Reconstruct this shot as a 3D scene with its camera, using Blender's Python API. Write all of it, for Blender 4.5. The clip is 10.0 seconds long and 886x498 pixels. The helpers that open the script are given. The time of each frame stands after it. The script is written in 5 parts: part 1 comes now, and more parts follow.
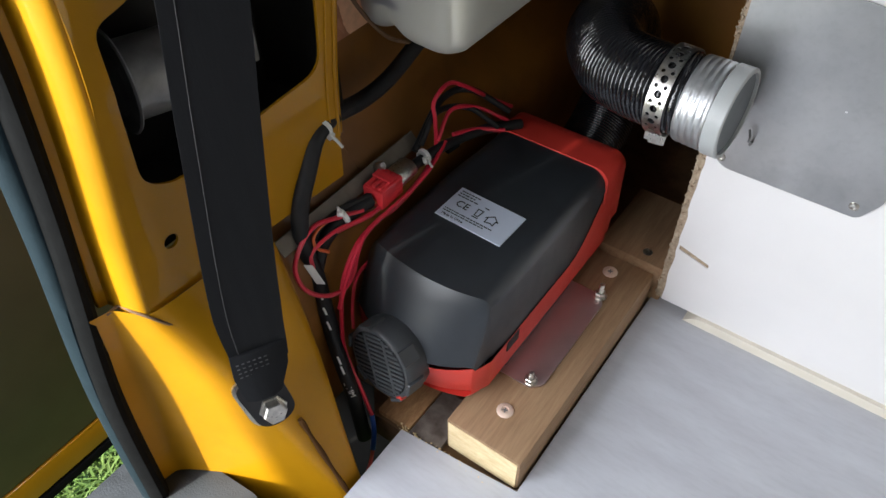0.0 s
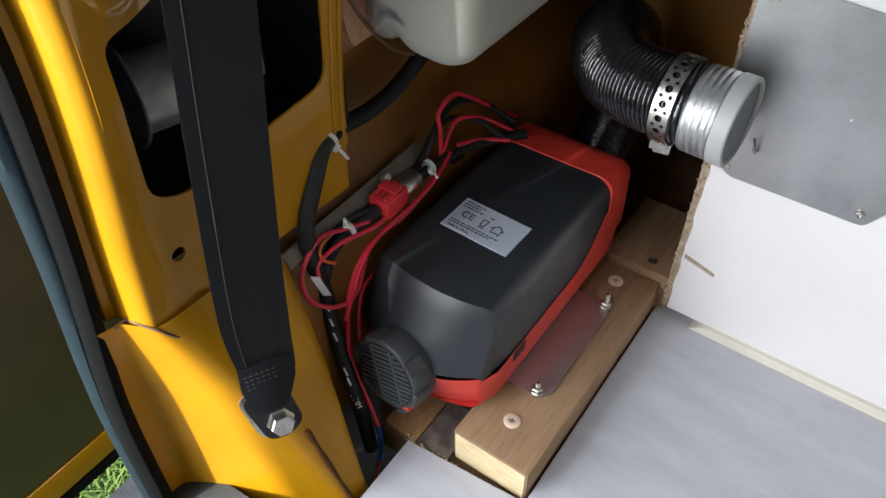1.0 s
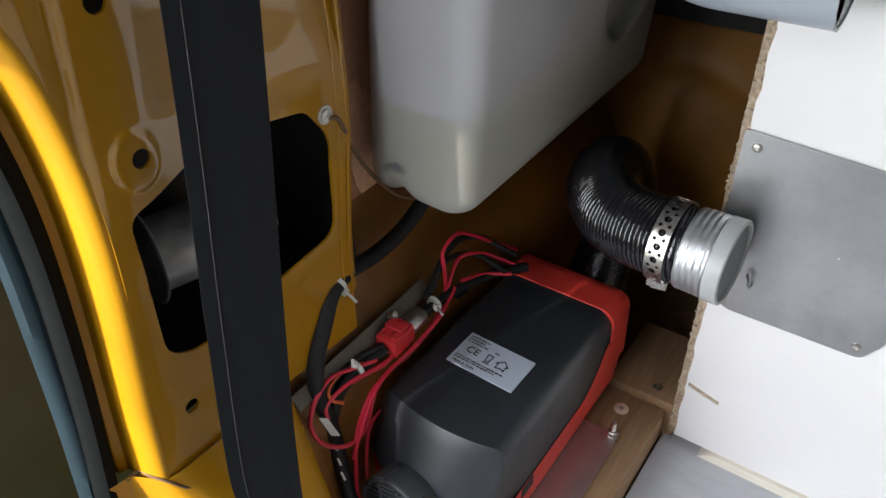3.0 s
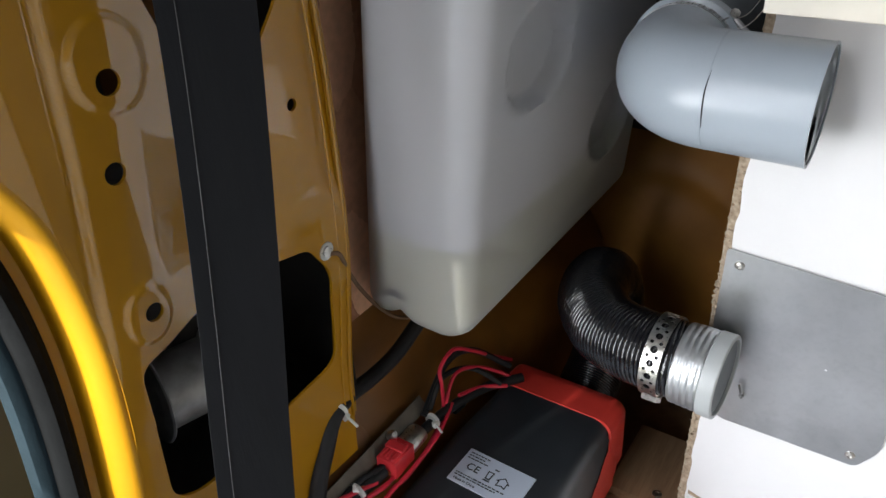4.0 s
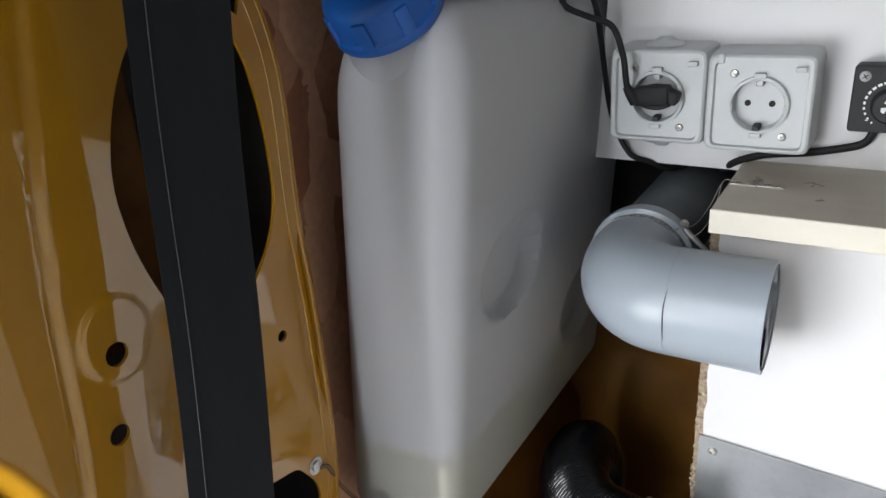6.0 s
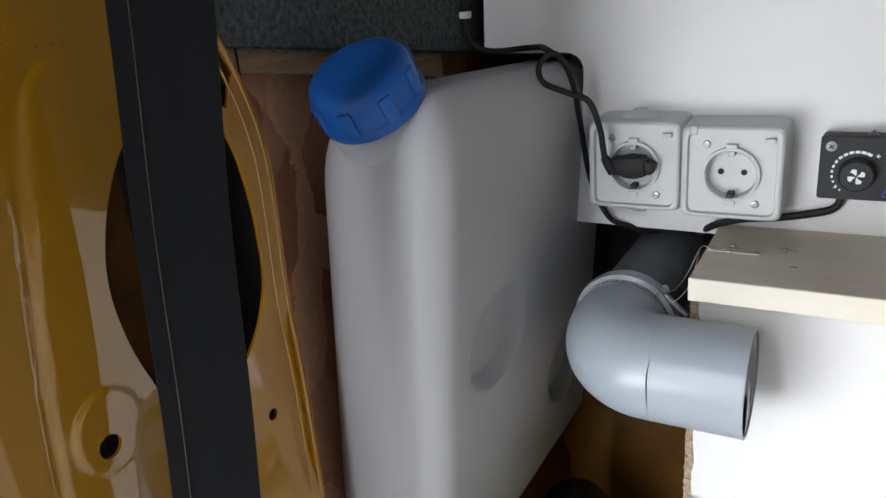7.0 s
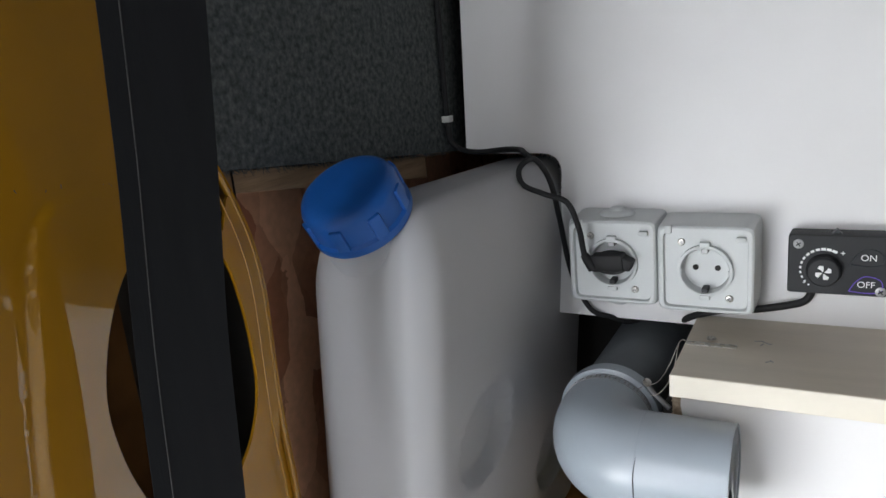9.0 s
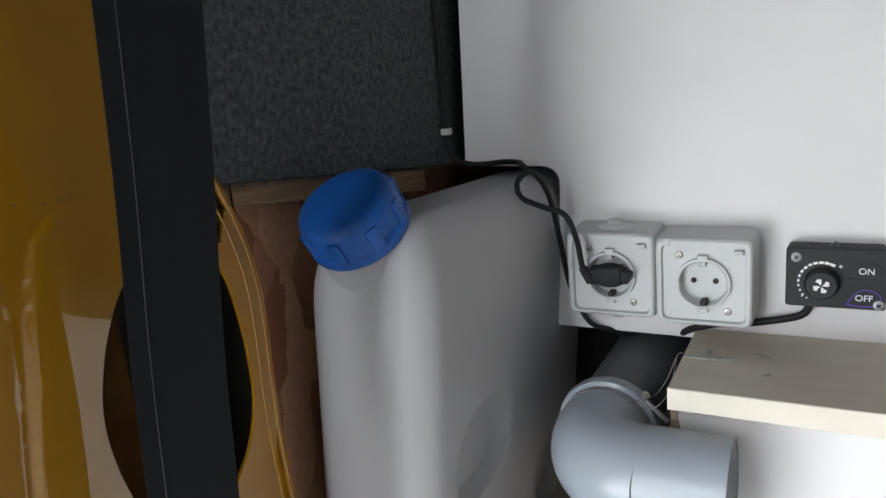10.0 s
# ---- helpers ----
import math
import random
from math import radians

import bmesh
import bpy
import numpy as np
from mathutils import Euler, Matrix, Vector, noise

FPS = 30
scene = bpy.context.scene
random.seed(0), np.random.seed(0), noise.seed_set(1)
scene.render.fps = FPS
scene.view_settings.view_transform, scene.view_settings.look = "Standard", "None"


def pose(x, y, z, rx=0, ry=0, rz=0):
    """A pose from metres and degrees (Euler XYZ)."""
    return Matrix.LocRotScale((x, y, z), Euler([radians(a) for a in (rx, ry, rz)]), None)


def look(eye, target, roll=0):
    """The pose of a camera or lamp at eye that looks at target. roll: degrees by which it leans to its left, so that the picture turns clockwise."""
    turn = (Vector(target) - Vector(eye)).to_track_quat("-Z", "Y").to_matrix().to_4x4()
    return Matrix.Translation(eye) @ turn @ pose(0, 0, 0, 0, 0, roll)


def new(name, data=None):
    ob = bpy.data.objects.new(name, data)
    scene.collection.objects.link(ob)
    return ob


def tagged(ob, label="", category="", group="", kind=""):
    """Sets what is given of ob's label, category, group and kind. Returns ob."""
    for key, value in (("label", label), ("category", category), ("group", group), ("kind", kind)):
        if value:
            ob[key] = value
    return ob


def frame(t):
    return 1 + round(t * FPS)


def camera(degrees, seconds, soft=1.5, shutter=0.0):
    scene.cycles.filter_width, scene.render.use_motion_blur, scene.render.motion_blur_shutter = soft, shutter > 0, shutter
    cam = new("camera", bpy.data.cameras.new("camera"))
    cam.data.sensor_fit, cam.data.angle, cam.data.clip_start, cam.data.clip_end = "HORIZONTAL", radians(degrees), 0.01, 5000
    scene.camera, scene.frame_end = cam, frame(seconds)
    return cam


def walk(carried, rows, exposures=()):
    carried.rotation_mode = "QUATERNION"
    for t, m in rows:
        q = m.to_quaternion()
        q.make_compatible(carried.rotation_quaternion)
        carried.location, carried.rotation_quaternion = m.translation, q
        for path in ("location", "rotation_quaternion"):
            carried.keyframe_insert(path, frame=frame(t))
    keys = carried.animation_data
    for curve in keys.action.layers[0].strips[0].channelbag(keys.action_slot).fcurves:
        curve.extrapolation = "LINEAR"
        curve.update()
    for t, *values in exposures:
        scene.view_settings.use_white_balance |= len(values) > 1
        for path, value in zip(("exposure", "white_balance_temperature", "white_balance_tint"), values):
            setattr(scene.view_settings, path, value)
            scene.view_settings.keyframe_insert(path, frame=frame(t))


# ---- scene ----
cam = camera(62.0, 10.0)
PATH = [
    (0, (0.12, -0.583, 0.669), (-0.697, 0.525, -0.782), -0.7),
    (0.5, (0.117, -0.584, 0.668), (-0.7, 0.528, -0.779), -0.8),
    (1, (0.117, -0.584, 0.671), (-0.715, 0.533, -0.764), -1.3),
    (1.5, (0.117, -0.583, 0.674), (-0.732, 0.551, -0.738), -1.7),
    (2, (0.118, -0.582, 0.683), (-0.769, 0.591, -0.672), -2.1),
    (3.5, (0.107, -0.577, 0.73), (-0.855, 0.748, -0.418), -2.5),
    (4, (0.102, -0.578, 0.752), (-0.873, 0.815, -0.302), -3.0),
    (4.5, (0.101, -0.575, 0.768), (-0.875, 0.854, -0.233), -3.7),
    (5, (0.099, -0.574, 0.793), (-0.884, 0.914, -0.113), -3.7),
    (5.5, (0.099, -0.576, 0.815), (-0.885, 0.952, -0.019), -3.7),
    (6, (0.1, -0.577, 0.832), (-0.88, 0.987, 0.063), -4.1),
    (7.5, (0.105, -0.58, 0.874), (-0.848, 1.063, 0.249), -5.1),
    (8, (0.107, -0.582, 0.886), (-0.841, 1.083, 0.313), -5.3),
    (8.5, (0.11, -0.584, 0.896), (-0.832, 1.099, 0.367), -5.3),
    (9, (0.108, -0.587, 0.899), (-0.825, 1.106, 0.385), -5.4),
    (9.5, (0.111, -0.586, 0.902), (-0.827, 1.109, 0.406), -5.5),
    (10, (0.112, -0.586, 0.901), (-0.828, 1.111, 0.414), -5.3),
]

walk(cam, [(t, look(eye, target, roll)) for t, eye, target, roll in PATH], exposures=[(0, 1.16), (2, 1.16), (3.5, 1.25), (4, 1.38), (5.5, 1.46), (7.5, 1.45), (10, 1.43)])

# ---- light ----
world = bpy.data.worlds.new("sky")
scene.world = world
world.use_nodes = True
wn = world.node_tree
sky = wn.nodes.new("ShaderNodeTexSky")
sky.sky_type, sky.sun_disc = "NISHITA", False
sky.sun_elevation, sky.sun_rotation = radians(26), radians(164)
wn.links.new(sky.outputs[0], wn.nodes["Background"].inputs[0])
wn.nodes["Background"].inputs[1].default_value = 0.10


def sun_lamp(towards, strength, angle, colour):
    data = bpy.data.lights.new("sun", "SUN")
    data.energy, data.angle, data.color = strength, radians(angle), colour
    ob = new("sun", data)
    ob.matrix_world = look((0, 0, 0), towards)
    return ob


def area_lamp(name, eye, target, sx, sy, watts, colour):
    data = bpy.data.lights.new(name, "AREA")
    data.shape, data.size, data.size_y, data.energy, data.color = "RECTANGLE", sx, sy, watts, colour
    ob = new(name, data)
    ob.matrix_world = look(eye, target)
    return ob


sun_lamp((0.25, 0.90, -0.45), 5.0, 0.9, (1.0, 0.97, 0.86))
area_lamp("side_door_daylight", (-0.36, -1.12, 0.86), (0.39, -0.80, 0.76), 0.86, 1.27, 20.5, (0.91, 0.94, 1.0))
# Added fill light behind the camera, to brighten the front faces.
area_lamp("front_fill_lamp", (-0.10, -1.57, 1.24), (-0.12, 0.0, 0.35), 0.36, 0.52, 1.2, (0.90, 0.95, 1.0))


# ---- materials ----
def material(name, colour, rough=0.5, metal=0.0, vary=0.12, scale=40.0, grain=0.0, grain_scale=400.0,
             bump=0.0, bump_scale=300.0, stretch=(1, 1, 1), second=None, spot=0.0, spot_scale=25.0, rough_vary=0.1, coat=0.0, spec=0.5):
    """A surface with colour variation at two scales, fine bump and uneven gloss."""
    m = bpy.data.materials.new(name)
    m.use_nodes = True
    n, l = m.node_tree.nodes, m.node_tree.links
    p = n["Principled BSDF"]
    tc = n.new("ShaderNodeTexCoord")
    mp = n.new("ShaderNodeMapping")
    mp.inputs["Scale"].default_value = stretch
    l.new(tc.outputs["Object"], mp.inputs[0])

    def noise_node(sc, detail=4.0):
        t = n.new("ShaderNodeTexNoise")
        t.inputs["Scale"].default_value, t.inputs["Detail"].default_value = sc, detail
        l.new(mp.outputs[0], t.inputs["Vector"])
        return t

    big = noise_node(scale)
    ramp = n.new("ShaderNodeValToRGB")
    c = Vector(colour)
    d = Vector(second) if second else c * (1 - vary)
    e = c if second else c * (1 + vary * 0.5)
    ramp.color_ramp.elements[0].position, ramp.color_ramp.elements[1].position = 0.3, 0.7
    ramp.color_ramp.elements[0].color, ramp.color_ramp.elements[1].color = (*d, 1), (*e, 1)
    l.new(big.outputs[0], ramp.inputs[0])
    last = ramp.outputs[0]

    def mixed(fac, colour2, source):
        mx = n.new("ShaderNodeMix")
        mx.data_type, mx.blend_type = "RGBA", "MIX"
        l.new(fac, mx.inputs[0])
        l.new(source, mx.inputs[6])
        mx.inputs[7].default_value = (*colour2, 1)
        return mx.outputs[2]

    def band(source, lo, hi, top):
        r = n.new("ShaderNodeMapRange")
        r.inputs[1].default_value, r.inputs[2].default_value, r.inputs[4].default_value = lo, hi, top
        l.new(source, r.inputs[0])
        return r.outputs[0]

    if grain:
        g = noise_node(grain_scale, 2.0)
        last = mixed(band(g.outputs[0], 0.45, 0.75, grain), tuple(c * 0.35), last)
    if spot:
        g = noise_node(spot_scale, 6.0)
        last = mixed(band(g.outputs[0], 0.58, 0.72, spot), tuple(c * 0.45), last)
    l.new(last, p.inputs["Base Color"])
    rv = noise_node(scale * 2.3)
    r = n.new("ShaderNodeMapRange")
    r.inputs[3].default_value, r.inputs[4].default_value = max(0.02, rough - rough_vary), min(1.0, rough + rough_vary)
    l.new(rv.outputs[0], r.inputs[0])
    l.new(r.outputs[0], p.inputs["Roughness"])
    p.inputs["Metallic"].default_value = metal
    p.inputs["Coat Weight"].default_value = coat
    p.inputs["Specular IOR Level"].default_value = spec
    if bump:
        bt = noise_node(bump_scale, 3.0)
        b = n.new("ShaderNodeBump")
        b.inputs["Strength"].default_value, b.inputs["Distance"].default_value = bump, 0.001
        l.new(bt.outputs[0], b.inputs["Height"])
        l.new(b.outputs[0], p.inputs["Normal"])
    return m


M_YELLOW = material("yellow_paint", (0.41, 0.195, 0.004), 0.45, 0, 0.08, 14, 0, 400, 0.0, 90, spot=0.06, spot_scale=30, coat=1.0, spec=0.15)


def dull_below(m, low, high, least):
    """Fades a painted sheet's coat towards the sill, to drop the floor's reflection."""
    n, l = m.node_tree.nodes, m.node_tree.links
    tc, sep, fade = n.new("ShaderNodeTexCoord"), n.new("ShaderNodeSeparateXYZ"), n.new("ShaderNodeMapRange")
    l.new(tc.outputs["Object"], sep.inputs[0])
    l.new(sep.outputs[2], fade.inputs[0])
    fade.inputs[1].default_value, fade.inputs[2].default_value, fade.inputs[3].default_value = low, high, least
    l.new(fade.outputs[0], n["Principled BSDF"].inputs["Coat Weight"])


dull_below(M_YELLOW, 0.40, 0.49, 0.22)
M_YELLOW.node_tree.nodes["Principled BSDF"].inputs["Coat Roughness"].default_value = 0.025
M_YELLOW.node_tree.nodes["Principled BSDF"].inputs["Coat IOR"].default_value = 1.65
M_WORN = material("worn_yellow_paint", (0.41, 0.195, 0.004), 0.5, 0, 0.10, 14, bump=0.03, bump_scale=60, spot=0.12, spot_scale=26, coat=0.22, spec=0.12)
M_WORN.node_tree.nodes["Principled BSDF"].inputs["Coat Roughness"].default_value = 0.12
# Yellow paint behind the heater, with deep shade put into both colours.
M_DUSTY_SHADE = material("shaded_dusty_yellow", (0.24, 0.095, 0.012), 0.5, 0, 0.3, 9, bump=0.05, bump_scale=90, spot=0.45, spot_scale=16, coat=0.25)
M_ARCH_SHADE = material("shaded_stained_yellow", (0.31, 0.135, 0.026), 0.45, 0, 0.3, 9, bump=0.05, bump_scale=90, spot=0.35, spot_scale=18, spec=0.3)
M_SEAL = material("door_seal_rubber", (0.006, 0.0065, 0.007), 0.9, 0, 0.2, 60, bump=0.2, spec=0.08)
M_DOOR = material("door_lining", (0.085, 0.07, 0.038), 0.6, 0, 0.2, 10)
M_BLACK = material("black_plastic", (0.024, 0.028, 0.033), 0.36, 0, 0.2, 30, bump=0.1, bump_scale=900, spec=0.6, rough_vary=0.08)
# M_DARK puts the shade of hollows, gaps and holes into a colour.
M_DARK = material("void_shade", (0.030, 0.028, 0.026), 0.9, 0, 0.2, 30)
M_GRILLE = material("dark_grey_grille_plastic", (0.046, 0.050, 0.055), 0.42, 0, 0.15, 60, bump=0.1, bump_scale=900, spec=0.5)
M_RED = material("red_plastic", (0.62, 0.045, 0.032), 0.42, 0, 0.10, 30, bump=0.2, bump_scale=1500)
M_FLOOR = material("grey_vinyl", (0.52, 0.54, 0.58), 0.42, 0, 0.0, 9, stretch=(1.0, 4.0, 1), second=(0.44, 0.45, 0.49), bump=0.08, bump_scale=500, grain=0.10, grain_scale=60)
M_WOOD = material("planed_pine", (0.37, 0.235, 0.13), 0.65, 0, 0.0, 22, stretch=(8, 0.6, 8), second=(0.27, 0.16, 0.085), bump=0.3, bump_scale=120, grain=0.25, grain_scale=90)
M_BATTEN = material("weathered_batten", (0.36, 0.24, 0.135), 0.8, 0, 0.0, 22, stretch=(8, 0.6, 8), second=(0.22, 0.135, 0.07), bump=0.4, bump_scale=120, grain=0.3, grain_scale=90)
M_ENDGRAIN = material("sawn_end_grain", (0.80, 0.66, 0.40), 0.75, 0, 0.0, 60, stretch=(1, 1, 3), second=(0.66, 0.50, 0.27), bump=0.4, bump_scale=300, grain=0.2, grain_scale=260)
M_WHITE = material("white_melamine", (0.78, 0.770, 0.768), 0.38, 0, 0.03, 12, bump=0.03, bump_scale=900, rough_vary=0.05)
M_CHIP = material("raw_chipboard", (0.50, 0.40, 0.29), 0.9, 0, 0.0, 260, second=(0.29, 0.21, 0.14), bump=0.9, bump_scale=420, grain=0.35, grain_scale=300)
M_ALU = material("aluminium_sheet", (0.475, 0.48, 0.48), 0.36, 0.88, 0.26, 9, grain=0.08, grain_scale=200, bump=0.05, bump_scale=400, spot=0.3, spot_scale=11)
M_STEEL = material("zinc_steel", (0.62, 0.60, 0.56), 0.3, 1.0, 0.2, 200, bump=0.2, bump_scale=900)
M_BEIGE = material("beige_laminate", (0.60, 0.53, 0.43), 0.4, 0, 0.06, 8, stretch=(1, 6, 1), grain=0.06, grain_scale=150)
M_EDGE = material("cream_edging", (0.74, 0.69, 0.59), 0.5, 0, 0.06, 30)
M_GREY = material("grey_pipe_plastic", (0.35, 0.395, 0.44), 0.3, 0, 0.04, 20, bump=0.03, bump_scale=300, rough_vary=0.05, spot=0.05, spot_scale=60)
# Pipe grey darkened for shade behind the panel, reused inside the hose.
M_SHADE_GREY = material("shade_grey", (0.15, 0.165, 0.18), 0.55, 0, 0.15, 20, bump=0.05, bump_scale=300, spot=0.2, spot_scale=40, spec=0.3)
M_SOCKET = material("light_grey_plastic", (0.58, 0.60, 0.60), 0.45, 0, 0.03, 30, bump=0.06, bump_scale=1500)
M_RING = material("grey_ring_plastic", (0.40, 0.42, 0.42), 0.4, 0, 0.06, 40, bump=0.06, bump_scale=900)
M_HOSE = material("black_foil_hose", (0.006, 0.006, 0.008), 0.16, 0, 0.3, 120, bump=0.8, bump_scale=190, rough_vary=0.12, spec=0.8)
M_HOSE_ALU = material("bare_foil_hose", (0.50, 0.515, 0.525), 0.42, 0.88, 0.12, 100, bump=0.3, bump_scale=250)
M_BELT = material("black_webbing", (0.0075, 0.008, 0.0095), 0.8, 0, 0.15, 60, bump=0.1, bump_scale=700, stretch=(1, 1, 0.06), spec=0.2)
M_STITCH = material("grey_thread", (0.05, 0.05, 0.05), 0.8, 0, 0.3, 500)
M_BLUE = material("blue_cap_plastic", (0.008, 0.105, 0.42), 0.46, 0, 0.08, 40, bump=0.1, bump_scale=900, rough_vary=0.06)
M_LIQUID = material("diesel_fuel", (0.31, 0.30, 0.165), 0.5, 0, 0.05, 10, spec=0.1)
M_WALL = material("milky_inner_wall", (0.48, 0.475, 0.485), 0.6, 0, 0.03, 20, spec=0.1)
M_WIRE_RED = material("red_wire", (0.60, 0.022, 0.05), 0.35, 0, 0.1, 80)
M_WIRE_ORANGE = material("orange_wire", (0.60, 0.12, 0.03), 0.35, 0, 0.1, 80)
M_WIRE_BLUE = material("blue_sleeve", (0.03, 0.12, 0.55), 0.4, 0, 0.1, 80)
M_RUBBER = material("black_rubber", (0.011, 0.011, 0.012), 0.6, 0, 0.2, 80, bump=0.2, bump_scale=800, spec=0.35)
M_TIE = material("white_nylon", (0.70, 0.70, 0.68), 0.45, 0, 0.05, 100)
M_CON = material("red_connector", (0.72, 0.04, 0.05), 0.4, 0, 0.1, 100)
M_SCREW = material("painted_screw_head", (0.80, 0.62, 0.50), 0.5, 0.2, 0.08, 200)
M_LABEL = material("silver_label", (0.50, 0.56, 0.66), 0.45, 0.0, 0.04, 30)
M_INK = material("black_ink", (0.02, 0.02, 0.022), 0.6, 0, 0.1, 100)
M_PRINT = material("white_print", (0.82, 0.82, 0.82), 0.5, 0, 0.03, 100)
M_PURPLE = material("purple_pen", (0.14, 0.07, 0.5), 0.5, 0, 0.1, 100)
M_KICK = material("grey_step_mat", (0.042, 0.048, 0.055), 0.6, 0, 0.2, 40, bump=0.4, bump_scale=500, spot=0.4, spot_scale=35)
M_CARPET = material("grey_felt", (0.135, 0.148, 0.15), 1.0, 0, 0.0, 190, second=(0.042, 0.050, 0.053), bump=1.0, bump_scale=500, grain=0.5, grain_scale=420, spec=0.1)
M_SUB = material("subfloor_board", (0.16, 0.09, 0.045), 0.8, 0, 0.4, 40, bump=0.4, spot=0.5, spot_scale=40)
M_SPLINT = material("splintered_wood", (0.42, 0.24, 0.11), 0.8, 0, 0.0, 60, stretch=(4, 1, 1), second=(0.25, 0.13, 0.055), bump=0.6, bump_scale=200, grain=0.3, grain_scale=200)
M_DIRT = material("stained_board", (0.20, 0.17, 0.145), 0.85, 0, 0.0, 55, second=(0.07, 0.05, 0.04), bump=0.5, bump_scale=200, grain=0.4, grain_scale=160)
M_RAIL = material("dull_grey_metal", (0.17, 0.15, 0.12), 0.5, 0.4, 0.2, 60, spot=0.3, spot_scale=50)
M_SHELL = material("van_lining", (0.09, 0.09, 0.09), 0.8, 0, 0.1, 6)
# Pinkish base: the heater's red reflection is put into the colour.
M_PLATE = material("mounting_plate", (0.60, 0.50, 0.49), 0.40, 0.85, 0.06, 40, rough_vary=0.08)
M_GRASS = material("grass", (0.07, 0.15, 0.025), 0.8, 0, 0.0, 60, second=(0.14, 0.22, 0.05), bump=0.6)
M_BLADE = material("grass_blade", (0.12, 0.24, 0.04), 0.55, 0, 0.0, 30, second=(0.21, 0.31, 0.08))
M_SPRING = material("dull_spring_steel", (0.38, 0.38, 0.38), 0.5, 0.7, 0.2, 300)
# Sky light on the seal's outer face, put into a bluish colour.
M_LIP = material("sky_lit_seal_lip", (0.010, 0.019, 0.025), 0.8, 0, 0.15, 50, bump=0.2, spec=0.1)
M_SPOOL = material("dark_pressed_steel", (0.30, 0.30, 0.30), 0.40, 0.4, 0.3, 60)
# Inner sheet's shade put into the colour; serves the rust streak too.
M_SHADE_RUST = material("shaded_sheet_and_rust", (0.075, 0.034, 0.010), 0.85, 0, 0.3, 30, spec=0.1)
M_CASE = material("matt_black_case", (0.016, 0.017, 0.019), 0.5, 0, 0.15, 60, bump=0.15, bump_scale=1500, spec=0.35)
M_CEIL = material("grey_ceiling_lining", (0.16, 0.16, 0.16), 0.8, 0, 0.06, 5)
M_PAPER = material("white_sticker", (0.35, 0.35, 0.35), 0.6, 0, 0.05, 60)


def osb_material():
    """Oriented strand board: long flat flakes of several browns."""
    m = bpy.data.materials.new("oriented_strand_board")
    m.use_nodes = True
    n, l = m.node_tree.nodes, m.node_tree.links
    p = n["Principled BSDF"]
    tc = n.new("ShaderNodeTexCoord")
    prev, height = None, None
    ragged = n.new("ShaderNodeTexNoise")
    ragged.inputs["Scale"].default_value, ragged.inputs["Detail"].default_value = 28, 5
    l.new(tc.outputs["Object"], ragged.inputs["Vector"])
    warp = n.new("ShaderNodeMix")
    warp.data_type, warp.blend_type = "RGBA", "LINEAR_LIGHT"
    warp.inputs[0].default_value = 0.009
    l.new(tc.outputs["Object"], warp.inputs[6])
    l.new(ragged.outputs["Color"], warp.inputs[7])
    for i, (turn, sc) in enumerate(((35, 26), (-25, 21), (85, 30))):
        mp = n.new("ShaderNodeMapping")
        mp.inputs["Rotation"].default_value = (radians(turn), 0, 0)
        mp.inputs["Scale"].default_value = (1, 1, 0.42)
        mp.inputs["Location"].default_value = (i * 3.1, i * 1.7, i * 2.3)
        l.new(warp.outputs[2], mp.inputs[0])
        v = n.new("ShaderNodeTexVoronoi")
        v.inputs["Scale"].default_value = sc
        l.new(mp.outputs[0], v.inputs["Vector"])
        sep = n.new("ShaderNodeSeparateColor")
        l.new(v.outputs["Color"], sep.inputs[0])
        r = n.new("ShaderNodeValToRGB")
        r.color_ramp.elements[0].color = (0.34, 0.115, 0.05, 1)
        r.color_ramp.elements[1].color = (0.95, 0.55, 0.34, 1)
        l.new(sep.outputs[0], r.inputs[0])
        if prev is None:
            prev, height = r.outputs[0], sep.outputs[0]
        else:
            gt = n.new("ShaderNodeMath")
            gt.operation = "GREATER_THAN"
            gt.inputs[1].default_value = 0.55
            l.new(sep.outputs[1], gt.inputs[0])
            mx = n.new("ShaderNodeMix")
            mx.data_type = "RGBA"
            l.new(gt.outputs[0], mx.inputs[0])
            l.new(prev, mx.inputs[6])
            l.new(r.outputs[0], mx.inputs[7])
            prev = mx.outputs[2]
    g = n.new("ShaderNodeTexNoise")
    g.inputs["Scale"].default_value = 130
    mul = n.new("ShaderNodeMix")
    mul.data_type, mul.blend_type = "RGBA", "MULTIPLY"
    mul.inputs[0].default_value = 0.35
    l.new(tc.outputs["Object"], g.inputs["Vector"])
    l.new(prev, mul.inputs[6])
    l.new(g.outputs[0], mul.inputs[7])
    l.new(mul.outputs[2], p.inputs["Base Color"])
    b = n.new("ShaderNodeBump")
    b.inputs["Strength"].default_value, b.inputs["Distance"].default_value = 0.5, 0.001
    l.new(height, b.inputs["Height"])
    l.new(b.outputs[0], p.inputs["Normal"])
    p.inputs["Roughness"].default_value = 0.6
    return m


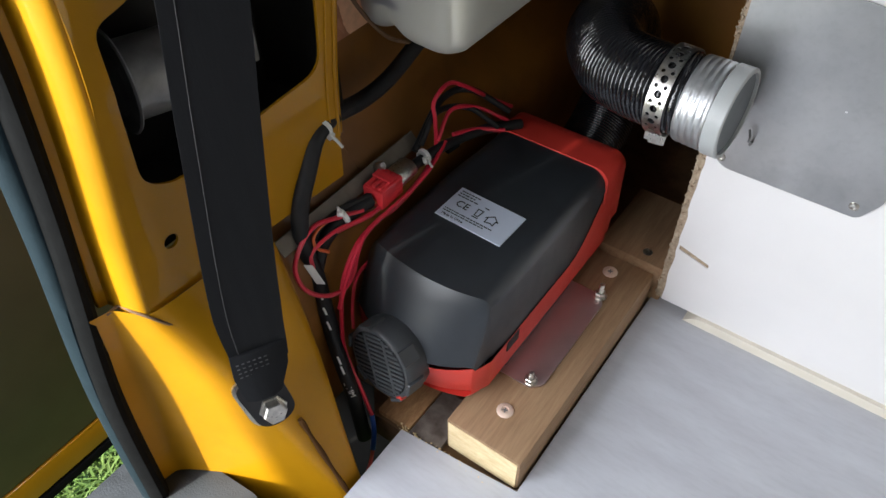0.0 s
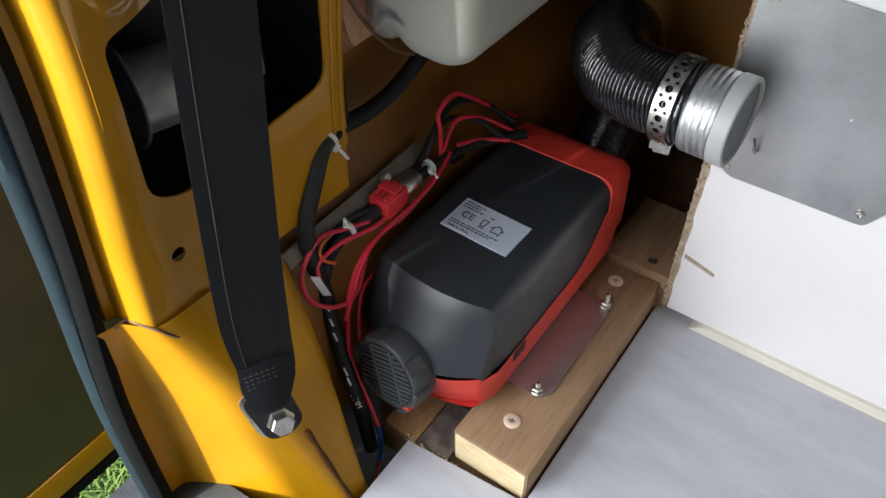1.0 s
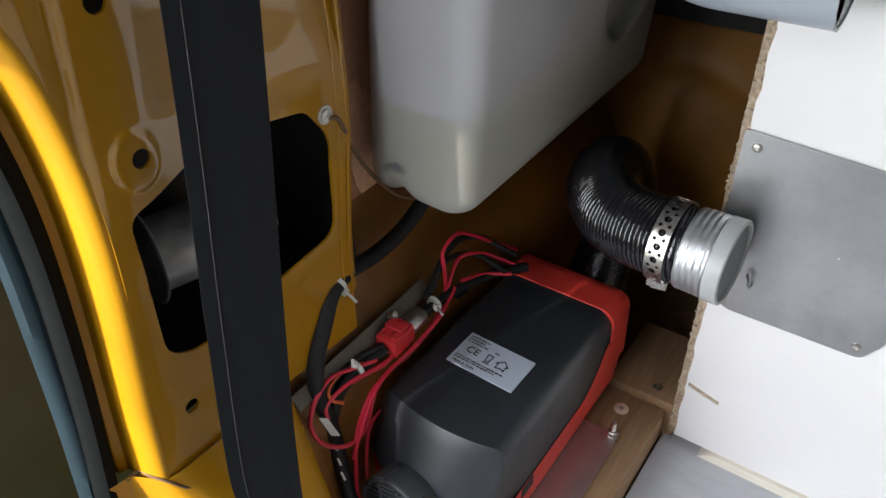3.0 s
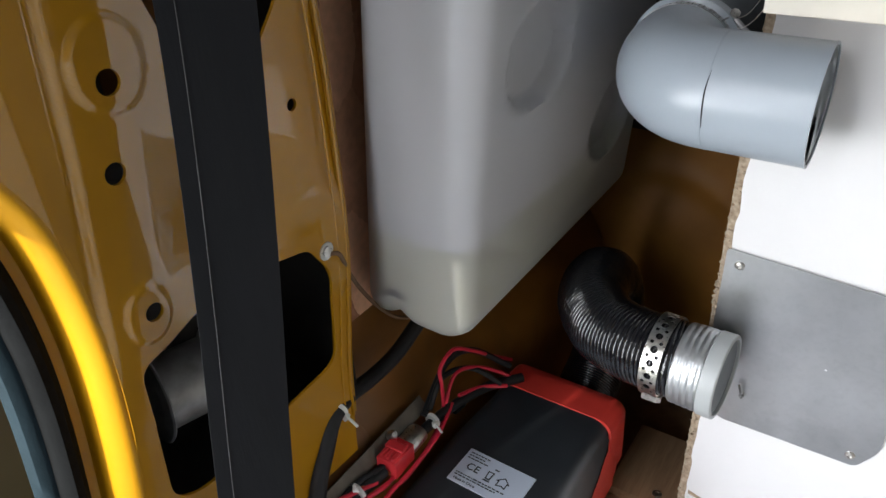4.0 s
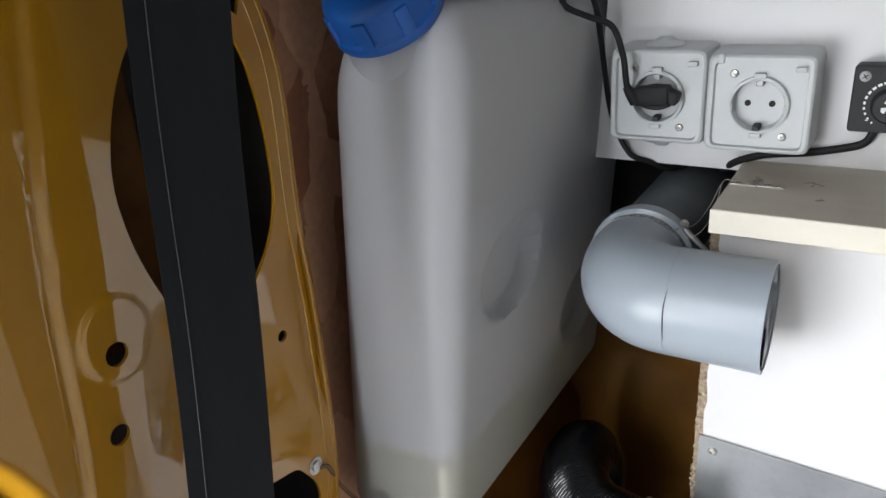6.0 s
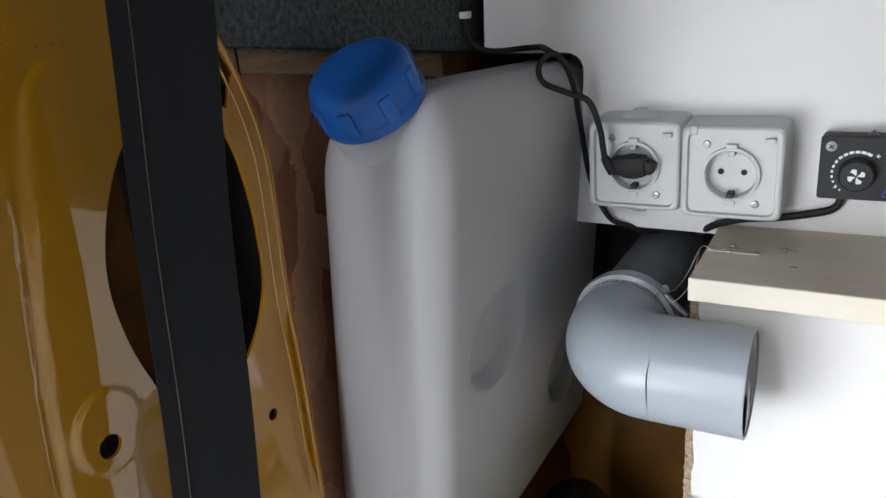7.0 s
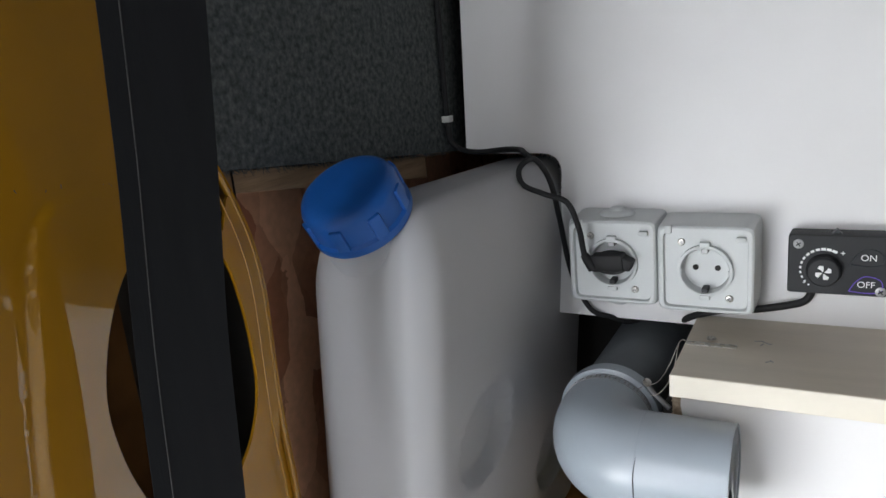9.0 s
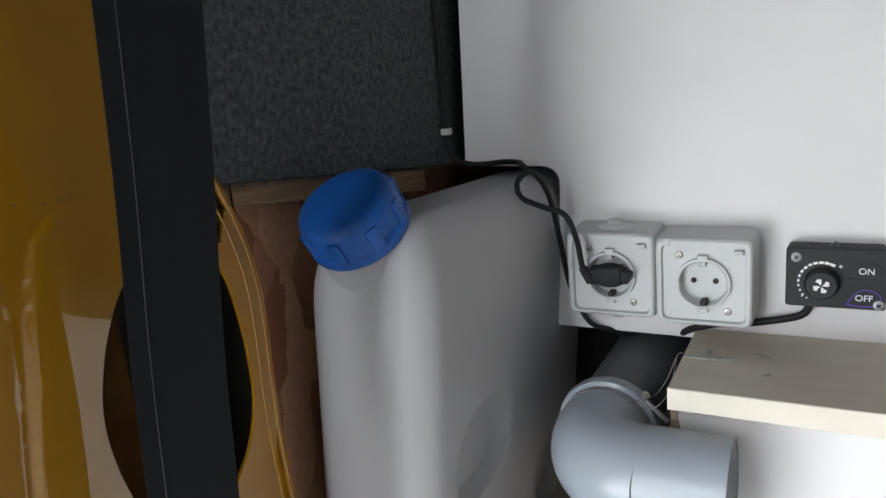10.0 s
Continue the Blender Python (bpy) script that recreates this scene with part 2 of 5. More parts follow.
def can_material():
    """Cloudy natural polyethylene that lets some light through."""
    m = bpy.data.materials.new("milky_polyethylene")
    m.use_nodes = True
    n, l = m.node_tree.nodes, m.node_tree.links
    p = n["Principled BSDF"]
    p.inputs["Base Color"].default_value = (0.76, 0.77, 0.80, 1)
    p.inputs["Roughness"].default_value = 0.33
    tr = n.new("ShaderNodeBsdfTranslucent")
    tr.inputs[0].default_value = (0.88, 0.88, 0.87, 1)
    clear = n.new("ShaderNodeBsdfTransparent")
    m1, m2 = n.new("ShaderNodeMixShader"), n.new("ShaderNodeMixShader")
    m1.inputs[0].default_value, m2.inputs[0].default_value = 0.42, 0.37
    l.new(p.outputs[0], m1.inputs[1])
    l.new(tr.outputs[0], m1.inputs[2])
    l.new(m1.outputs[0], m2.inputs[1])
    l.new(clear.outputs[0], m2.inputs[2])
    l.new(m2.outputs[0], n["Material Output"].inputs[0])
    t = n.new("ShaderNodeTexNoise")
    t.inputs["Scale"].default_value = 60
    b = n.new("ShaderNodeBump")
    b.inputs["Strength"].default_value, b.inputs["Distance"].default_value = 0.12, 0.001
    l.new(t.outputs[0], b.inputs["Height"])
    l.new(b.outputs[0], p.inputs["Normal"])
    return m


M_OSB = osb_material()
M_CAN = can_material()


# ---- mesh helpers ----
def part(name, bm, mat, parent=None, label="", smooth=True, angle=35):
    """Links a bmesh as one mesh object under a thing or a part."""
    bmesh.ops.recalc_face_normals(bm, faces=bm.faces)
    me = bpy.data.meshes.new(name)
    bm.to_mesh(me)
    bm.free()
    me.materials.append(mat)
    if smooth:
        me.shade_smooth()
        me.set_sharp_from_angle(angle=radians(angle))
    ob = new(name, me)
    if parent is not None:
        ob.parent = parent
        ob.matrix_parent_inverse = Matrix.Translation(-anchor(parent))
    if label:
        tagged(ob, label)
    return ob


def anchor(ob):
    """Where a thing's own origin stands in the world; the meshes all have theirs at the world's."""
    return Vector(ob.location) if ob.type == "EMPTY" else Vector((0, 0, 0))


def thing(name, at, label, category, group="", kind=""):
    ob = new(name)
    ob.empty_display_size = 0.02
    ob.location = at
    return tagged(ob, label, category, group, kind)


def box(x0, x1, y0, y1, z0, z1, bevel=0.0, segments=2, bm=None):
    out = bm or bmesh.new()
    b = bmesh.new()
    m = Matrix.LocRotScale(((x0 + x1) / 2, (y0 + y1) / 2, (z0 + z1) / 2), None, (x1 - x0, y1 - y0, z1 - z0))
    bmesh.ops.create_cube(b, size=1, matrix=m)
    if bevel:
        bmesh.ops.bevel(b, geom=list(b.edges), offset=bevel, segments=segments, affect="EDGES", profile=0.5)
    return joined(out, b)


def joined(out, b, m=None):
    """Adds bmesh b to out."""
    if m is not None:
        bmesh.ops.transform(b, matrix=m, verts=b.verts)
    vs = {v: out.verts.new(v.co) for v in b.verts}
    for f in b.faces:
        try:
            out.faces.new([vs[v] for v in f.verts])
        except ValueError:
            pass
    b.free()
    return out


def rings(loops, closed=True, caps=True, bm=None):
    """A skin over loops of equal length."""
    bm = bm or bmesh.new()
    vs = [[bm.verts.new(p) for p in lp] for lp in loops]
    k = len(loops[0])
    for a, b in zip(vs, vs[1:]):
        for i in range(k if closed else k - 1):
            j = (i + 1) % k
            bm.faces.new((a[i], a[j], b[j], b[i]))
    if caps and closed:
        bm.faces.new(vs[0])
        bm.faces.new(list(reversed(vs[-1])))
    return bm


def spline(points, steps=8):
    """A smooth line through points (Catmull-Rom)."""
    p = [Vector(q) for q in points]
    p = [p[0] * 2 - p[1]] + p + [p[-1] * 2 - p[-2]]
    out = []
    for a, b, c, d in zip(p, p[1:], p[2:], p[3:]):
        for i in range(steps):
            t = i / steps
            out.append(0.5 * (2 * b + (c - a) * t + (2 * a - 5 * b + 4 * c - d) * t * t + (3 * b - a - 3 * c + d) * t ** 3))
    out.append(p[-2])
    return out


def frames_along(path, up=Vector((0, 0, 1))):
    out, n = [], None
    for i, p in enumerate(path):
        t = (path[min(i + 1, len(path) - 1)] - path[max(i - 1, 0)]).normalized()
        if n is None:
            n = up.cross(t)
            n = n.normalized() if n.length > 1e-4 else Vector((1, 0, 0))
        n = (n - t * n.dot(t)).normalized()
        out.append((p, n, t.cross(n), t))
    return out


def tube(path, radius, sides=12, bm=None, caps=True, steps=8, smooth=True):
    """A round tube; radius may be a number or a function of the share of its length."""
    line = spline(path, steps) if smooth else [Vector(p) for p in path]
    f = radius if callable(radius) else (lambda s: radius)
    lp = []
    for i, (p, n, b, t) in enumerate(frames_along(line)):
        r = f(i / (len(line) - 1))
        lp.append([p + (n * math.cos(2 * math.pi * k / sides) + b * math.sin(2 * math.pi * k / sides)) * r for k in range(sides)])
    return rings(lp, caps=caps, bm=bm)


def lathe(profile, sides=32, m=None, bm=None):
    """Turns (radius, height) pairs round z, then places by m."""
    m = m or Matrix()
    lp = [[m @ Vector((r * math.cos(2 * math.pi * k / sides), r * math.sin(2 * math.pi * k / sides), h)) for k in range(sides)] for r, h in profile]
    return rings(lp, bm=bm)


def to_axis(at, direction):
    """The pose whose z points along direction."""
    return Matrix.Translation(at) @ Vector(direction).to_track_quat("Z", "Y").to_matrix().to_4x4()


def sheet(outline, holes, place, depth):
    """A flat sheet from 2D loops, with holes, placed by place((u, v)) and made depth thick (a vector)."""
    bm = bmesh.new()
    edges = []
    for loop in [outline] + holes:
        vs = [bm.verts.new(place(q)) for q in loop]
        edges += [bm.edges.new((a, b)) for a, b in zip(vs, vs[1:] + vs[:1])]
    bmesh.ops.triangle_fill(bm, edges=edges, use_beauty=True, use_dissolve=False)
    ret = bmesh.ops.extrude_face_region(bm, geom=list(bm.faces))
    bmesh.ops.translate(bm, vec=depth, verts=[g for g in ret["geom"] if isinstance(g, bmesh.types.BMVert)])
    return bm


def circle(u, v, r, k=16, ry=None):
    return [(u + r * math.cos(2 * math.pi * i / k), v + (ry or r) * math.sin(2 * math.pi * i / k)) for i in range(k)]


def rounded(points, r, k=5):
    """A 2D polygon with rounded corners."""
    out, n = [], len(points)
    for i in range(n):
        p, a, b = Vector(points[i]), Vector(points[i - 1]), Vector(points[(i + 1) % n])
        ri = r[i] if isinstance(r, (list, tuple)) else r
        if ri <= 0:
            out.append(tuple(p))
            continue
        d = min(ri, (a - p).length * 0.49, (b - p).length * 0.49)
        s, e = p + (a - p).normalized() * d, p + (b - p).normalized() * d
        for j in range(k + 1):
            t = j / k
            out.append(tuple(s * (1 - t) ** 2 + p * 2 * t * (1 - t) + e * t * t))
    return out


def text_part(name, body, size, m, mat, parent, depth=0.0002):
    cu = bpy.data.curves.new(name, "FONT")
    cu.body, cu.size, cu.extrude, cu.align_x, cu.align_y = body, size, depth, "CENTER", "CENTER"
    tmp = new(name + "_tmp", cu)
    me = bpy.data.meshes.new_from_object(tmp.evaluated_get(bpy.context.evaluated_depsgraph_get()))
    bpy.data.objects.remove(tmp)
    bm = bmesh.new()
    bm.from_mesh(me)
    bpy.data.meshes.remove(me)
    bmesh.ops.transform(bm, matrix=m, verts=bm.verts)
    return part(name, bm, mat, parent, smooth=False)


def screw_bm(m, r=0.004, h=0.0022, cross=True):
    """A round screw head with a recessed cross."""
    bm = lathe([(r, 0), (r, h * 0.4), (r * 0.8, h * 0.85), (r * 0.45, h), (r * 0.42, h * 0.5), (0.0003, h * 0.45)], 16, m)
    return bm


# ---- structure ----
# The plan: the lower cabinet panel stands on y = 0, x runs along it, the floor is z = 0,
# the van's side wall is on the side of negative x.
ground = part("ground", box(-40, 40, -40, 40, -0.62, -0.52), M_GRASS)
tagged(ground, "sunlit green grass meadow beside the van", "grass", kind="structure")

def grass_blades():
    """Short bent blades, densest where the meadow shows below the door."""
    bm = bmesh.new()
    for i in range(7000):
        x, y = random.uniform(-1.05, -0.5), random.uniform(-0.75, -0.25)
        if i % 3 == 0:
            x, y = random.gauss(-0.85, 0.45), random.gauss(-0.5, 0.6)
            x = x if x < -0.42 else -0.42 - (x + 0.42)
        a, h = random.uniform(0, 6.28), random.uniform(0.03, 0.085)
        d = Vector((math.cos(a), math.sin(a), 0))
        w = Vector((-d.y, d.x, 0)) * random.uniform(0.0012, 0.0026)
        b = Vector((x, y, -0.521))
        m, tip = b + d * h * 0.3 + Vector((0, 0, h * 0.7)), b + d * h * random.uniform(0.7, 1.2) + Vector((0, 0, h * random.uniform(0.6, 1.0)))
        q = [bm.verts.new(v) for v in (b - w, b + w, m + w, m - w, tip)]
        bm.faces.new(q[:4])
        bm.faces.new((q[3], q[2], q[4]))
    return bm


blades = part("grass_blades", grass_blades(), M_BLADE, smooth=False)
tagged(blades, "sunlit green grass blades of the meadow", "grass", kind="stuff")
floor_outline = [(-0.143, -0.66), (0.52, -0.66), (0.52, 0.9), (-0.0125, 0.9), (-0.0125, -0.2895), (-0.06, -0.294), (-0.143, -0.301)]
floor = part("floor", sheet(floor_outline, [], lambda q: Vector((q[0], q[1], 0)), Vector((0, 0, -0.009))), M_FLOOR, smooth=False)
tagged(floor, "grey stone-look vinyl floor with a cut-out", "floor", kind="structure")
subfloor = part("subfloor", sheet([(-0.143, -0.2985), (-0.143, -2.0), (0.52, -2.0), (0.52, 0.9), (-0.30, 0.9), (-0.30, -0.10), (-0.226, -0.18), (-0.226, -0.245), (-0.182, -0.2985)], [], lambda q: Vector((q[0], q[1], -0.011)), Vector((0, 0, -0.04))), M_SUB, smooth=False)
tagged(subfloor, "stained brown board under the cut-out floor", "floor", kind="structure")

# Unseen dark mat, added to cut the light bounced off the floor.
front_mat = part("bounce_mat", box(-0.143, 0.519, -2.0, -0.662, -0.0105, -0.001), M_KICK)
tagged(front_mat, "dark unseen mat added to cut light bounced off the floor", "floor", kind="structure")

# Near-black sheets stand in for the gap's shade and keep outside light out.
sill_void = part("gap_shade_pan", box(-0.34, -0.10, -0.50, 0.0, -0.24, -0.22), M_DARK)
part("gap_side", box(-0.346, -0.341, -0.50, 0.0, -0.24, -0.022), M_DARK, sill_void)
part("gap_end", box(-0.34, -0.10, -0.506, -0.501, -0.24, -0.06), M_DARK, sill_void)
tagged(sill_void, "near-black pan for the shade in the gap beside the floor", "floor", kind="structure")


def panel_lower():
    bm = bmesh.new()
    # the left edge is ragged where the saw tore it
    left = [(0.0 + random.uniform(-0.0012, 0.0012), 0.012 + i * 0.6 / 60) for i in range(61)]
    pts = [(0.40, 0.012), (0.40, 0.6115)] + list(reversed(left))
    slot = rounded([(0.0022, 0.0950), (0.037, 0.0855), (0.037, 0.0910), (0.0022, 0.1015)], 0.0008, 2)
    return sheet(pts, [slot], lambda q: Vector((q[0], 0.0012, q[1])), Vector((0, 0.0012, 0)))


pl = part("panel_lower", panel_lower(), M_WHITE, smooth=False)
tagged(pl, "white melamine cabinet panel with a raw sawn edge", "panel", kind="structure")
core = part("board_core", box(-0.0075, 0.40, 0.0026, 0.019, 0.012, 0.6115), M_CHIP, pl, "raw brown chipboard core")


def ragged_edge():
    """Splinters that stand out along the sawn edge."""
    bm = bmesh.new()
    for i in range(420):
        z = random.uniform(0.014, 0.60)
        y = random.uniform(0.003, 0.018)
        s = random.uniform(0.0008, 0.0028)
        m = Matrix.Translation((-0.0078, y, z)) if i % 3 else Matrix.Translation((random.uniform(-0.0075, 0.0), 0.0024, z))
        m = m @ Euler((random.uniform(0, 3), random.uniform(-0.5, 0.5), random.uniform(0, 3))).to_matrix().to_4x4()
        b = bmesh.new()
        bmesh.ops.create_cube(b, size=1, matrix=m @ Matrix.Diagonal((s, s * 0.5, s * random.uniform(0.6, 2.2), 1)))
        joined(bm, b)
    return bm


tagged(part("splinters", ragged_edge(), M_CHIP, pl, "splintered chipboard fibres", smooth=False), kind="stuff")
skirt = part("baseboard", sheet(rounded([(0.03, -0.001), (0.40, -0.001), (0.40, 0.0125), (0.045, 0.0125)], [0, 0, 0, 0.01]), [], lambda q: Vector((q[0], -0.004, q[1])), Vector((0, 0.02, 0))), M_EDGE, smooth=False)
tagged(skirt, "thin cream wooden strip under the white panel", "trim", kind="structure")

up_outline = rounded([(0.26, 0.618), (0.26, 1.7), (-0.202, 1.7), (-0.24, 0.793), (-0.134, 0.791), (-0.138, 0.74), (-0.157, 0.6215)],
                     [0, 0, 0, 0, 0.022, 0, 0])
pu = part("panel_upper", sheet(up_outline, [], lambda q: Vector((q[0], 0.116, q[1])), Vector((0, 0.016, 0))), M_WHITE, smooth=False)
tagged(pu, "white painted panel with a rounded notch cut out", "panel", kind="structure")
shelf = thing("shelf_board", (0.7, 0.04, 0.612), "beige laminate shelf board with cream edging", "shelf", kind="structure")
part("board", box(-0.004, 0.40, -0.0235, 0.115, 0.612, 0.631), M_BEIGE, shelf)
part("edging", box(-0.0045, 0.40, -0.0255, -0.0238, 0.6118, 0.6312, 0.0006, 1), M_EDGE, shelf, "cream edge band")

osb = part("wall_side", box(-0.32, -0.298, -0.206, 0.92, 0.30, 0.83), M_OSB)
tagged(osb, "reddish brown strand board lining on the van side", "wall", kind="structure")
carpet = part("wall_felt", sheet([(-0.5, 0.869), (0.92, 0.70), (0.92, 1.7), (-0.5, 1.7)], [], lambda q: Vector((-0.252, q[0], q[1])), Vector((-0.05, 0, 0))), M_CARPET)
tagged(carpet, "dark grey felt lining on the van wall", "wall", kind="structure")


def felt_fibres():
    """Loose fibres along the cut lower edge of the felt."""
    bm = bmesh.new()
    for i in range(1100):
        y = random.uniform(-0.42, 0.10)
        z = 0.869 + (y + 0.5) * (0.70 - 0.869) / 1.42
        b = Vector((random.uniform(-0.262, -0.2505), y, z + random.uniform(-0.0005, 0.003)))
        h, a = random.uniform(0.002, 0.007), random.uniform(-1.0, 1.0)
        d = Vector((random.uniform(-0.1, 0.5), math.sin(a), -math.cos(a))) * h
        w = Vector((0, math.cos(a), math.sin(a))) * 0.0003
        q = [bm.verts.new(v) for v in (b - w, b + w, b + d * 0.6 + w, b + d * 0.6 - w, b + d + Vector((0.0008, 0, 0.0005)))]
        bm.faces.new(q[:4])
        bm.faces.new((q[3], q[2], q[4]))
    return bm


tagged(part("felt_fibres", felt_fibres(), M_CARPET, carpet, "loose grey felt fibres", smooth=False), kind="stuff")


def notch_fibres():
    """Dark fluff of the felt that shows along the panel's notch."""
    bm = bmesh.new()
    run = [(-0.232, 0.7925), (-0.16, 0.7915), (-0.142, 0.786), (-0.1352, 0.772), (-0.1385, 0.735), (-0.1475, 0.68), (-0.1555, 0.632)]
    for i in range(700):
        k = random.uniform(0, len(run) - 1.001)
        p, q = Vector(run[int(k)]), Vector(run[int(k) + 1])
        c, t = p.lerp(q, k - int(k)), (q - p).normalized()
        n = Vector((t.y, -t.x))
        b = Vector((c.x, random.uniform(0.1155, 0.131), c.y))
        h = random.uniform(0.0015, 0.0045) * (1 if random.random() < 0.8 else -0.7)
        d = Vector((n.x, random.uniform(-0.3, 0.1), n.y)) * h + Vector((t.x, 0, t.y)) * random.uniform(-0.002, 0.002)
        w = Vector((t.x, 0, t.y)) * 0.0004
        m = [bm.verts.new(v) for v in (b - w, b + w, b + d)]
        bm.faces.new(m)
    return bm


tagged(part("edge_fluff", notch_fibres(), M_RUBBER, pu, "black fluff on the cut edge", smooth=False), kind="stuff")
batten = part("batten", sheet([(-0.4, 0.846), (0.058, 0.778), (0.058, 0.800), (-0.4, 0.857)], [], lambda q: Vector((-0.258, q[0], q[1])), Vector((-0.03, 0, 0))), M_BATTEN)
tagged(batten, "rough wooden batten under the felt lining", "batten", kind="structure")

# the yellow pillar and the door opening beside it
EDGE = [(-0.460, -0.10), (-0.458, 0.02), (-0.453, 0.14), (-0.4475, 0.25), (-0.4400, 0.32), (-0.431, 0.39), (-0.425, 0.45), (-0.4235, 0.50), (-0.427, 0.55),
        (-0.436, 0.585), (-0.455, 0.617), (-0.49, 0.645), (-0.56, 0.672), (-0.70, 0.70), (-0.95, 0.72), (-2.3, 0.74)]


def line2d(points, steps=6):
    return [(q.x, q.y) for q in spline([(a, b, 0) for a, b in points], steps)]


def offset_line(curve, o):
    """A 2D curve moved sideways; positive o goes into the door opening."""
    pts = line2d(curve)
    out = []
    for i, q in enumerate(pts):
        t = (Vector(pts[min(i + 1, len(pts) - 1)]) - Vector(pts[max(i - 1, 0)])).normalized()
        out.append((q[0] - t.y * o, q[1] + t.x * o))
    return out


def pillar_sheet():
    edge = [q for q in offset_line(EDGE, -0.0085) if q[1] > 0.236]
    right = [(-0.230, 0.236), (-0.227, 0.29), (-0.222, 0.34), (-0.207, 0.45), (-0.205, 0.58), (-0.2085, 0.66), (-0.207, 0.76), (-0.224, 0.823), (-0.25, 0.87), (-0.26, 1.7)]
    outline = [q for q in edge] + [(-2.3, 1.7)] + list(reversed(line2d(right, 4)))
    cut = rounded([(-0.402, 0.462), (-0.404, 0.41), (-0.408, 0.352), (-0.385, 0.338), (-0.295, 0.346), (-0.238, 0.350), (-0.2315, 0.437), (-0.252, 0.467), (-0.285, 0.474), (-0.35, 0.478), (-0.382, 0.466)],
                  [0.012, 0, 0.02, 0.012, 0.01, 0.018, 0.012, 0.008, 0.006, 0.012, 0.01])
    lens = rounded([(-0.348, 0.725), (-0.343, 0.681), (-0.325, 0.63), (-0.285, 0.60), (-0.252, 0.63), (-0.229, 0.676), (-0.229, 0.73), (-0.238, 0.78), (-0.275, 0.83), (-0.318, 0.795), (-0.336, 0.765)], 0.02)
    holes = [cut, lens]
    for y, z, r in ((-0.370, 0.633, 0.0072), (-0.380, 0.585, 0.0065), (-0.383, 0.495, 0.0062), (-0.241, 0.576, 0.0045), (-0.404, 0.297, 0.006)):
        holes.append(circle(y, z, r))
    bm = sheet(outline, holes, lambda q: Vector((-0.25, q[0], q[1])), Vector((-0.0025, 0, 0)))
    def wanted(e):
        c = (e.verts[0].co + e.verts[1].co) / 2
        fine = -0.41 < c.y < -0.335 and 0.465 < c.z < 0.68
        return 0.0026 if fine else 0.0045 if -0.435 < c.y < -0.325 and 0.44 < c.z < 0.87 else 0.02 if c.y > -0.6 else 0.3

    for _ in range(10):
        far = [e for e in bm.edges if e.calc_length() > wanted(e)]
        if not far:
            break
        bmesh.ops.subdivide_edges(bm, edges=far, cuts=1, use_grid_fill=False)
        bmesh.ops.triangulate(bm, faces=[f for f in bm.faces if len(f.verts) > 3])
        bmesh.ops.beautify_fill(bm, faces=[f for f in bm.faces if abs(f.normal.x) > 0.9], edges=[e for e in bm.edges if not e.is_boundary and len(e.link_faces) == 2 and all(abs(f.normal.x) > 0.9 for f in e.link_faces)])
    for v in bm.verts:
        v.co.x += pressed(v.co.y, v.co.z)
    return bm


def step(d, w):
    """A soft step from 0 to 1 over a width w."""
    t = min(1.0, max(0.0, d / w + 0.5))
    return t * t * (3 - 2 * t)


SWAGE = [(-0.425, 0.40), (-0.412, 0.52), (-0.402, 0.60), (-0.395, 0.68), (-0.388, 0.726), (-0.380, 0.77), (-0.371, 0.815), (-0.365, 0.832), (-0.352, 0.843), (-0.333, 0.846), (-0.29, 0.846), (-0.26, 0.846)]


def pressed(y, z):
    """How far the pressing stands out of the pillar's plane: a raised field, two round bosses and the rib between them."""
    x = 0.0
    best, side = 1.0, 1.0
    for a, b in zip(SWAGE, SWAGE[1:]):
        p, q, r = Vector(a), Vector(b), Vector((y, z))
        d = q - p
        t = min(1, max(0, (r - p).dot(d) / d.length_squared))
        m = r - (p + d * t)
        if m.length < best:
            best, side = m.length, 1.0 if d.cross(m) < 0 else -1.0
    if z > 0.42:
        x -= 0.0009 * math.exp(-(best / 0.0024) ** 2)
        x += 0.0012 * step(side * best, 0.005)
    # round bosses: a bevelled rim up to a flat face
    for cy, cz, ry, rz in ((-0.367, 0.641, 0.0235, 0.0275), (-0.386, 0.4945, 0.0170, 0.0212)):
        d = (1 - math.hypot((y - cy) / ry, (z - cz) / rz)) * (ry + rz) / 2
        x += 0.0016 * step(d - 0.0022, 0.0044)
    # the sheet rolls away behind the rib
    c = -0.360 - (0.609 - z) * 0.165
    if 0.48 < z < 0.66 and y > c:
        x -= min(0.004, 0.16 * (y - c) ** 2 / (y - c + 0.006)) * step(z - 0.505, 0.03) * step(0.640 - z, 0.03)
    return x


def sweep_edge(curve, section):
    """Sweeps (out, x) pairs along a 2D curve in the pillar's plane; out points into the door opening."""
    pts = line2d(curve)
    lp = []
    for i, q in enumerate(pts):
        a, b = Vector(pts[max(i - 1, 0)]), Vector(pts[min(i + 1, len(pts) - 1)])
        t = (b - a).normalized()
        nrm = Vector((-t.y, t.x))
        lp.append([Vector((x, q[0] + nrm.x * o, q[1] + nrm.y * o)) for o, x in section])
    return rings(lp, closed=False, caps=False)


pillar = thing("van_pillar", (-0.25, -0.35, 0.0), "glossy yellow painted sheet metal van pillar with holes", "pillar", kind="structure")
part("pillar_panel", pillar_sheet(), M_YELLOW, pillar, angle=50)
bead = [(-0.0088, -0.2502), (-0.0068, -0.2502), (-0.0048, -0.2510), (-0.0025, -0.2536), (-0.0004, -0.2574), (0.0014, -0.2616), (0.0028, -0.2664), (0.0037, -0.2716), (0.0042, -0.2770), (0.0052, -0.2804), (0.0080, -0.2812), (0.0108, -0.2814), (0.0118, -0.2824), (0.0120, -0.315)]
